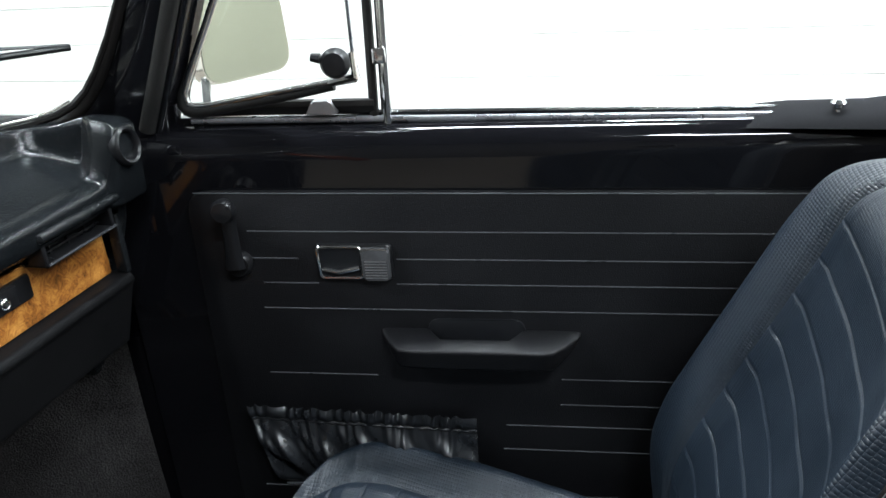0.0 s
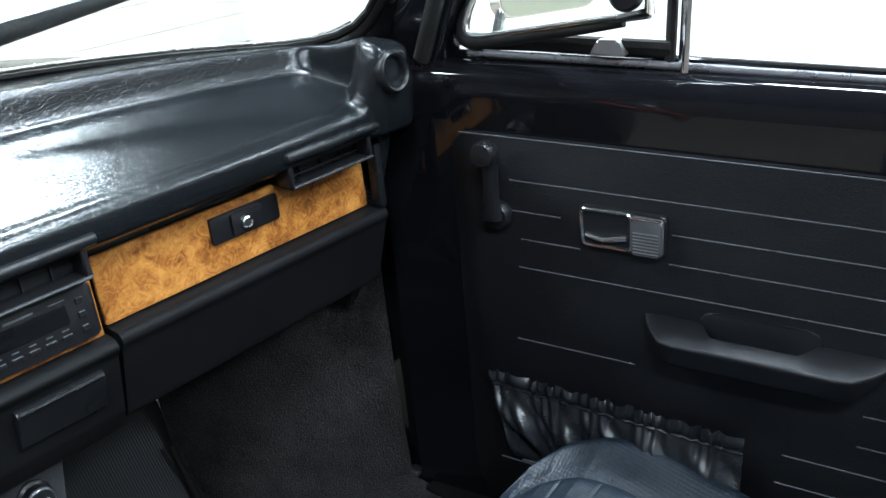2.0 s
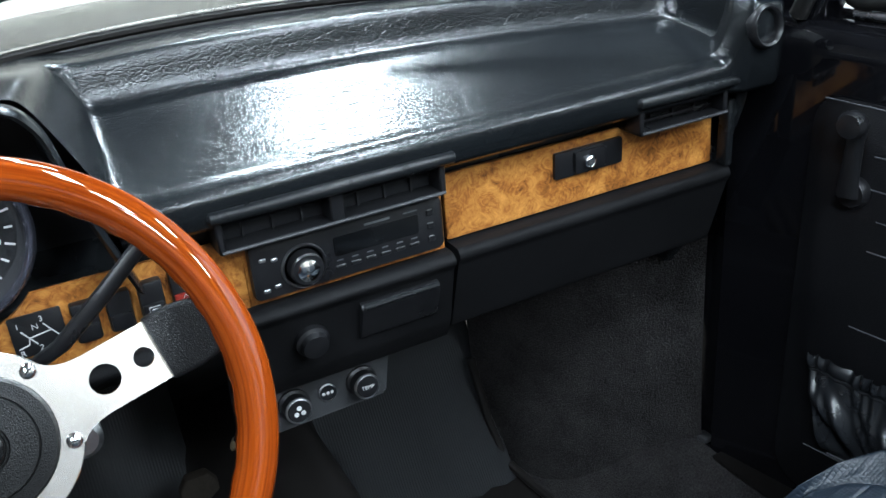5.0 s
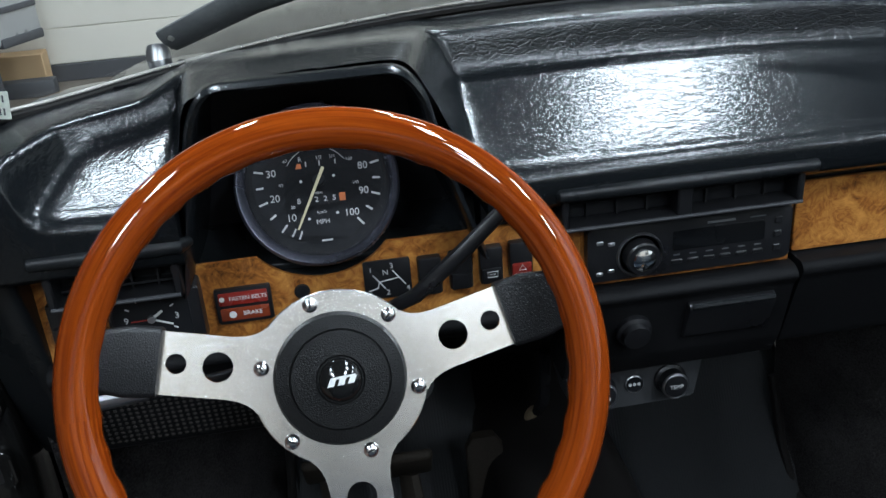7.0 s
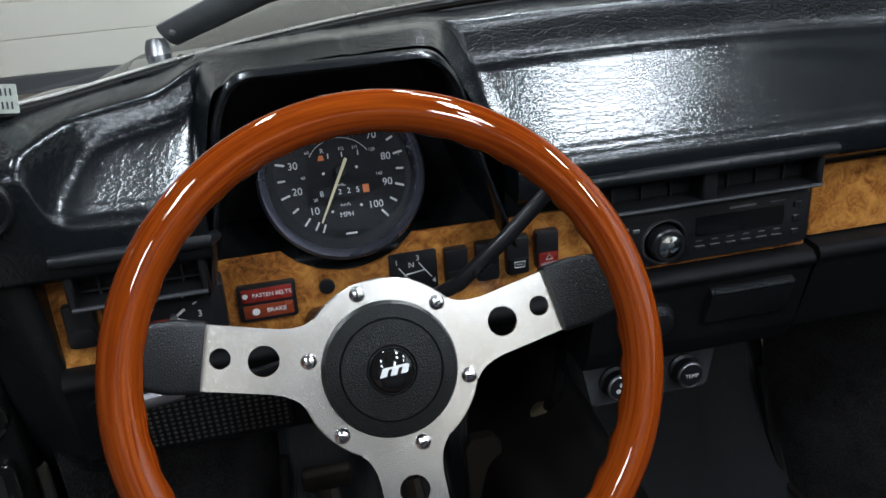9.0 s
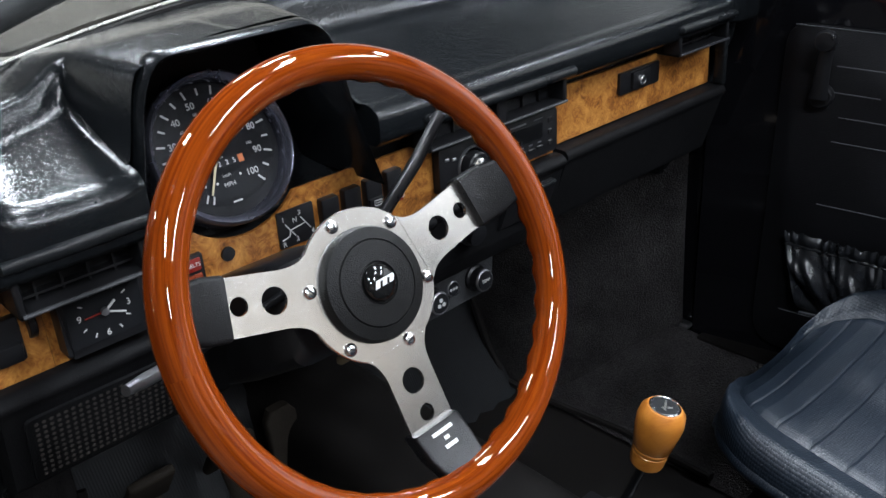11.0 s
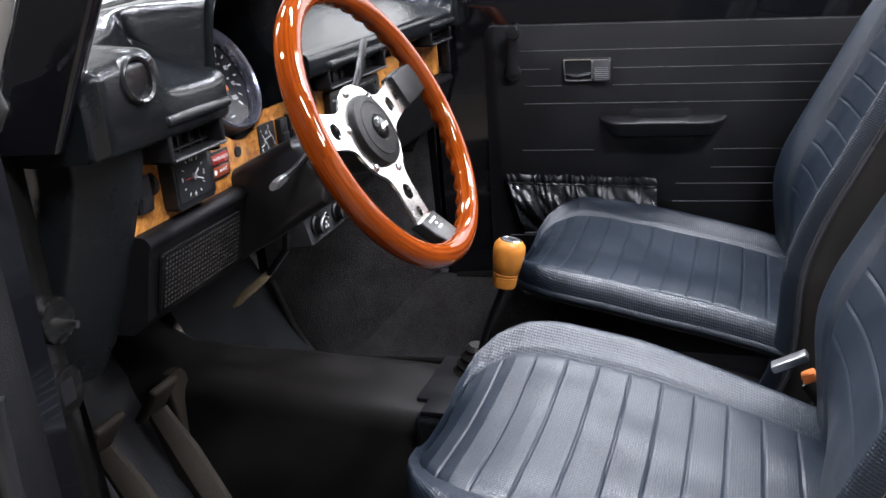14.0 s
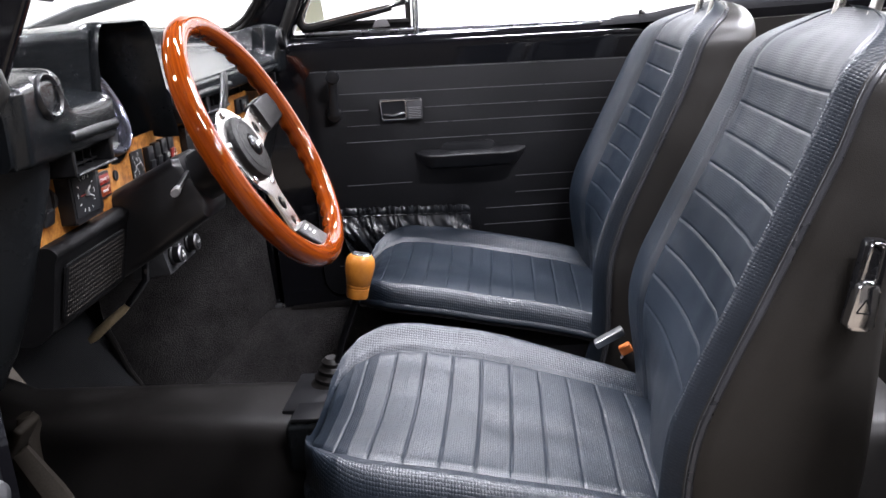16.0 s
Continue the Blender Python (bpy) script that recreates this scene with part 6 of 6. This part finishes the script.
    def bsheet(v0, v1, n):
        rows, uvs = [], []
        for hh in hs:
            vs = [v0 + (v1 - v0) * k / n for k in range(n + 1)]
            rows.append([o + e * hh + n_ * front(hh, v) + Vector((0, v * bhalf(hh), 0)) for v in vs])
            run, us = 0.0, []
            for k, p in enumerate(rows[-1]):
                run += (p - rows[-1][k - 1]).length if k else v0 * bhalf(hh)
                us.append((hh, run))
            uvs.append(us)
        return skin(rows, uv=uvs)

    br = part("backrest", bsheet(-0.89, 0.66, 36), PLEAT, t, "pleated dark blue-black vinyl backrest panel", smooth=60)
    for v0, v1 in ((-1, -0.89), (0.66, 1)):
        part("back_roll", bsheet(v0, v1, 20), BOLSTER, br, "basket-weave vinyl side roll", smooth=60)
    edge = [(hh, -1) for hh in hs[::-4]] + [(hh, 1) for hh in hs[1::4]]
    rows = []
    for hh, v in edge:
        p = o + e * hh + n_ * front(hh, v) + Vector((0, v * bhalf(hh), 0))
        rx = dx + lerp([(0.46, 0.190), (0.60, 0.215), (0.80, 0.232), (0.90, 0.262), (1.0, 0.305), (1.06, 0.315)], p.z)
        rx = max(rx, p.x + 0.03)
        y = p.y - cy
        rows.append([p, Vector((p.x + 0.010, cy + y * 1.012, p.z - 0.004)), Vector((0.5 * (p.x + rx), cy + y * 1.02, p.z - 0.002)), Vector((rx - 0.012, cy + y * 1.0, p.z - 0.004)), Vector((rx, cy + y * 0.95, p.z - 0.008))])
    part("back_side", skin(rows), SEATSIDE, br, "plain black vinyl side of the backrest", smooth=60)
    n = len(rows)
    rear = [[rows[i][4], rows[i][4].lerp(rows[n - 1 - i][4], 0.25), rows[i][4].lerp(rows[n - 1 - i][4], 0.5), rows[i][4].lerp(rows[n - 1 - i][4], 0.75), rows[n - 1 - i][4]] for i in range(n // 2)]
    part("back_panel", skin(rear), SEATSIDE, br, "plain black vinyl rear of the backrest", smooth=60)
    part("piping", tube([r[1] + Vector((-0.004, 0, 0.001)) for r in rows[::3]], 0.0036, 6), PIPING, br, "dark piping round the backrest")
    part("stitching", tube([r[1] + Vector((-0.0085, 0, 0.0035)) for r in rows[::3]], 0.0006, 5), BEAD, br, "pale stitched seam")
    for s in (-0.055, 0.055):
        part("headrest_post", tube([(dx + 0.255, cy + s, 1.00), (dx + 0.272, cy + s, 1.06), (dx + 0.292, cy + s, 1.125)], 0.0065, 12), POST, br, "pale steel headrest post")
    hr = loft([[(dx + 0.305 + a, cy + y, 1.165 + b) for a, b in fillet([(-0.04, -0.06), (0.04, -0.06), (0.05, 0.07), (-0.03, 0.07)], 0.025, 4)] for y in (-0.13, -0.12, 0.12, 0.13)])
    part("headrest", hr, SEATSIDE, br, "black vinyl headrest")
    if latch:
        m = Matrix.Translation((dx + 0.196, cy - 0.2485, 0.815)) @ Matrix.Rotation(radians(90), 4, "X") @ Matrix.Rotation(radians(-8), 4, "Z")
        lt = part("release", prism(fillet([(-0.012, -0.045), (0.014, -0.045), (0.016, 0.045), (-0.006, 0.045)], 0.006), m, 0, 0.012, 0.004), PLASTIC, br, "backrest release with a chrome lever")
        part("slot_rim", tube([m @ Vector((x, y, 0.012)) for x, y in fillet([(-0.004, 0.004), (0.009, 0.004), (0.011, 0.042), (0.000, 0.042)], 0.004, 4)], 0.0022, 8, closed=True), CHROME, lt)
        part("release_lever", prism(fillet([(-0.014, -0.042), (0.013, -0.042), (0.012, 0.004), (-0.008, 0.006)], 0.006), m, 0.008, 0.022, 0.004), CHROME, lt, "chrome lever with an arrow")
        b = bmesh.new()
        for p, q in (((-0.007, -0.024), (0.006, -0.024)), ((0.006, -0.024), (0.0, -0.010)), ((0.0, -0.010), (-0.007, -0.024))):
            p, q = Vector(p), Vector(q)
            d = (q - p).normalized()
            s = Vector((-d.y, d.x)) * 0.0007
            prism([tuple(p + s), tuple(p - s), tuple(q - s), tuple(q + s)], m, 0.0215, 0.0224, bm=b)
        part("arrow", b, GAUGE, lt, "black arrow mark", smooth=0)
    return t


front_seat(-0.262, 0.0, -0.046, "dark vinyl front seat with pleated centre and chrome release", True, 0.014, 0.0, 0.040, 0.030, 0.008, 0.4)
front_seat(0.368, -0.035, -0.030, "dark vinyl front seat with pleated centre", False, 0.014, 0.010, 0.028, 0.016, 0.022, 1.0)


def rear_seat():
    t = thing("rear_seat", (0.8, 0, 0.33), "black vinyl rear bench seat", "rear seat")
    part("cushion", loft([[(x, y, z) for x, z in fillet([(0.52, 0.34), (0.95, 0.34), (0.95, 0.56), (0.55, 0.60), (0.51, 0.56)], 0.03, 4)] for y in (-0.6, -0.58, 0.58, 0.6)]), SEATSIDE, t)
    part("backrest", loft([[(x, y, z) for x, z in fillet([(0.90, 0.5), (1.05, 0.5), (1.22, 1.0), (1.10, 1.02)], 0.03, 4)] for y in (-0.6, -0.58, 0.58, 0.6)]), SEATSIDE, t)
    f = thing("folded_top", (1.2, 0, 1.0), "black cover over the folded convertible top", "soft top")
    secs = []
    for y in np.linspace(-0.72, 0.72, 25):
        k = 0.03 * noise.noise((y * 5, 0, 0))
        secs.append([(x, y, z) for x, z in fillet([(1.08, 0.98), (1.55, 0.98), (1.55, 1.12 + k), (1.35, 1.20 + k), (1.10, 1.12 + k)], 0.05, 4)])
    part("cover", loft(secs), TOPCLOTH, f, "black quilted cover")
    for s in (-1, 1):
        secs = []
        for x, g in (((0.070, 0.002), (0.085, 0.010), (0.12, 0.015), (0.20, 0.018), (0.235, 0.024), (0.33, 0.034), (0.6, 0.045), (1.1, 0.07)) if s > 0 else ((0.275, 0.012), (0.29, 0.026), (0.33, 0.034), (0.6, 0.045), (1.1, 0.07))):
            secs.append([(x, s * (0.735 + 0.045 * math.cos(a)), (1.018 if s > 0 else 1.026) + g * max(0, math.sin(a))) for a in [2 * math.pi * k / 14 for k in range(14)]])
        part("side_cover", loft(secs), TOPCLOTH, f, "padded side of the cover")


rear_seat()


# ---- gear lever, pedals, small things ----
def gear_lever():
    t = thing("gear_lever", (-0.46, 0.05, 0.48), "gear lever with a turned beech knob", "gear lever")
    top, base, foot = Vector((-0.378, 0.023, 0.722)), Vector((-0.391, 0.015, 0.652)), Vector((-0.456, 0.052, 0.49))
    ax = (top - base).normalized()
    m = Matrix.Translation(base) @ ax.to_track_quat("Z", "Y").to_matrix().to_4x4()
    L = (top - base).length
    k = part("knob", lathe([(0.010, -0.002), (0.0165, 0.0), (0.0178, 0.004), (0.0185, 0.016), (0.0180, 0.0165), (0.0188, 0.0175), (0.0190, 0.021), (0.0185, 0.0215), (0.0195, 0.0225), (0.0232, 0.045), (0.0240, 0.055), (0.0225, L - 0.007), (0.0175, L - 0.001), (0.0160, L - 0.001)], m, 40), BEECH, t, "varnished beech knob with grooves")
    em = part("emblem", lathe([(0.0160, L - 0.003), (0.0160, L), (0.0145, L + 0.0012), (0.0135, L), (0.0005, L)], m, 32), CHROME, k, "round chrome emblem")
    part("disc", prism(circle(0.0132, 24), m, L, L + 0.0006), GAUGE, em, smooth=0)
    part("bars", join(prism([(-0.008, -0.001), (0.008, -0.001), (0.008, 0.001), (-0.008, 0.001)], m, L + 0.0006, L + 0.001), prism([(-0.006, 0.003), (-0.003, 0.003), (0.001, -0.007), (-0.002, -0.007)], m, L + 0.0006, L + 0.001)), CHROME, em, smooth=0)
    part("shaft", tube([base, base.lerp(foot, 0.5) + Vector((-0.003, 0, 0)), foot], [0.0055, 0.0058, 0.0065], 12), PAINT, t, "black steel shaft")
    prof = []
    for i in range(9):
        q = i / 8
        prof.append((0.034 - 0.022 * q + 0.004 * (i % 2), 0.0 + 0.055 * q))
    part("boot", lathe(prof, Matrix.Translation((-0.458, 0.05, 0.482)) @ Matrix.Rotation(radians(8), 4, "Y"), 28), RUBBER, t, "black ribbed rubber boot")
    part("base_plate", box((-0.455, 0.02, 0.485), (0.13, 0.15, 0.014), 0.005), PLASTIC, t)
    h = thing("lever_housing", (-0.45, -0.10, 0.46), "black moulded heater lever housing on the tunnel", "housing")
    part("casing", box((-0.40, -0.085, 0.455), (0.20, 0.075, 0.085), 0.012, 3), PAD, h)
    part("flap", box((-0.455, -0.085, 0.501), (0.07, 0.06, 0.008), 0.003), PLASTIC, h)
    b = thing("belt_buckle", (0.03, 0.010, 0.50), "seat belt buckle with an orange button", "belt buckle")
    part("tongue", box((0, 0, 0), (0.05, 0.022, 0.012), 0.003, 2, Matrix.Translation((0.008, 0.004, 0.566)) @ Matrix.Rotation(radians(-28), 4, "Y")), SATIN, b, "metal buckle plate")
    part("button", box((0, 0, 0), (0.020, 0.018, 0.014), 0.003, 2, Matrix.Translation((0.034, 0.009, 0.543)) @ Matrix.Rotation(radians(-28), 4, "Y")), ORANGE, b, "orange release button")
    part("strap", tube([(0.032, 0.012, 0.535), (0.07, 0.04, 0.47), (0.08, 0.05, 0.44)], 0.012, 8, flat=0.3), RUBBER, b)


gear_lever()


def pedals():
    for y, px, pz, name in ((-0.30, -0.893, 0.525, "clutch"), (-0.198, -0.873, 0.532, "brake")):
        t = thing("pedal", (px + 0.06, y, 0.32), f"worn tan rubber {name} pedal on a steel arm", "pedal", "pedals")
        m = Matrix.Translation((px, y, pz)) @ Matrix.Rotation(radians(35), 4, "Y")
        part("pad", box((0, 0, 0), (0.014, 0.062, 0.068), 0.006, 3, m), TAN, t, "worn tan rubber pad")
        part("arm", tube([(px - 0.004, y, pz - 0.02), (px + 0.03, y + 0.005, 0.44), (px + 0.085, y + 0.01, 0.315)], [0.016, 0.021, 0.022], 8, flat=0.6), TAN, t, "dusty painted arm")
    t = thing("pedal", (-0.91, -0.085, 0.32), "long worn tan accelerator pedal", "pedal", "pedals")
    part("pad", loft([[(x + a, -0.092 + y, z) for a, y in fillet([(-0.008, -0.025 * w), (0.008, -0.025 * w), (0.008, 0.025 * w), (-0.008, 0.025 * w)], 0.006)] for x, z, w in ((-0.922, 0.522, 0.6), (-0.920, 0.508, 1.0), (-0.908, 0.42, 1.0), (-0.895, 0.315, 0.9))]), TAN, t)
    r = thing("release_pull", (-0.77, -0.058, 0.66), "ivory plastic pull under the dashboard", "pull handle")
    part("grip", tube([(-0.812, -0.054, 0.627), (-0.80, -0.055, 0.636), (-0.745, -0.060, 0.678), (-0.732, -0.061, 0.688)], [0.006, 0.010, 0.008, 0.005], 10, flat=0.5), IVORY, r)
    part("bracket", tube([(-0.735, -0.061, 0.686), (-0.70, -0.062, 0.725), (-0.69, -0.062, 0.79)], 0.006, 8), PAINT, r)


pedals()
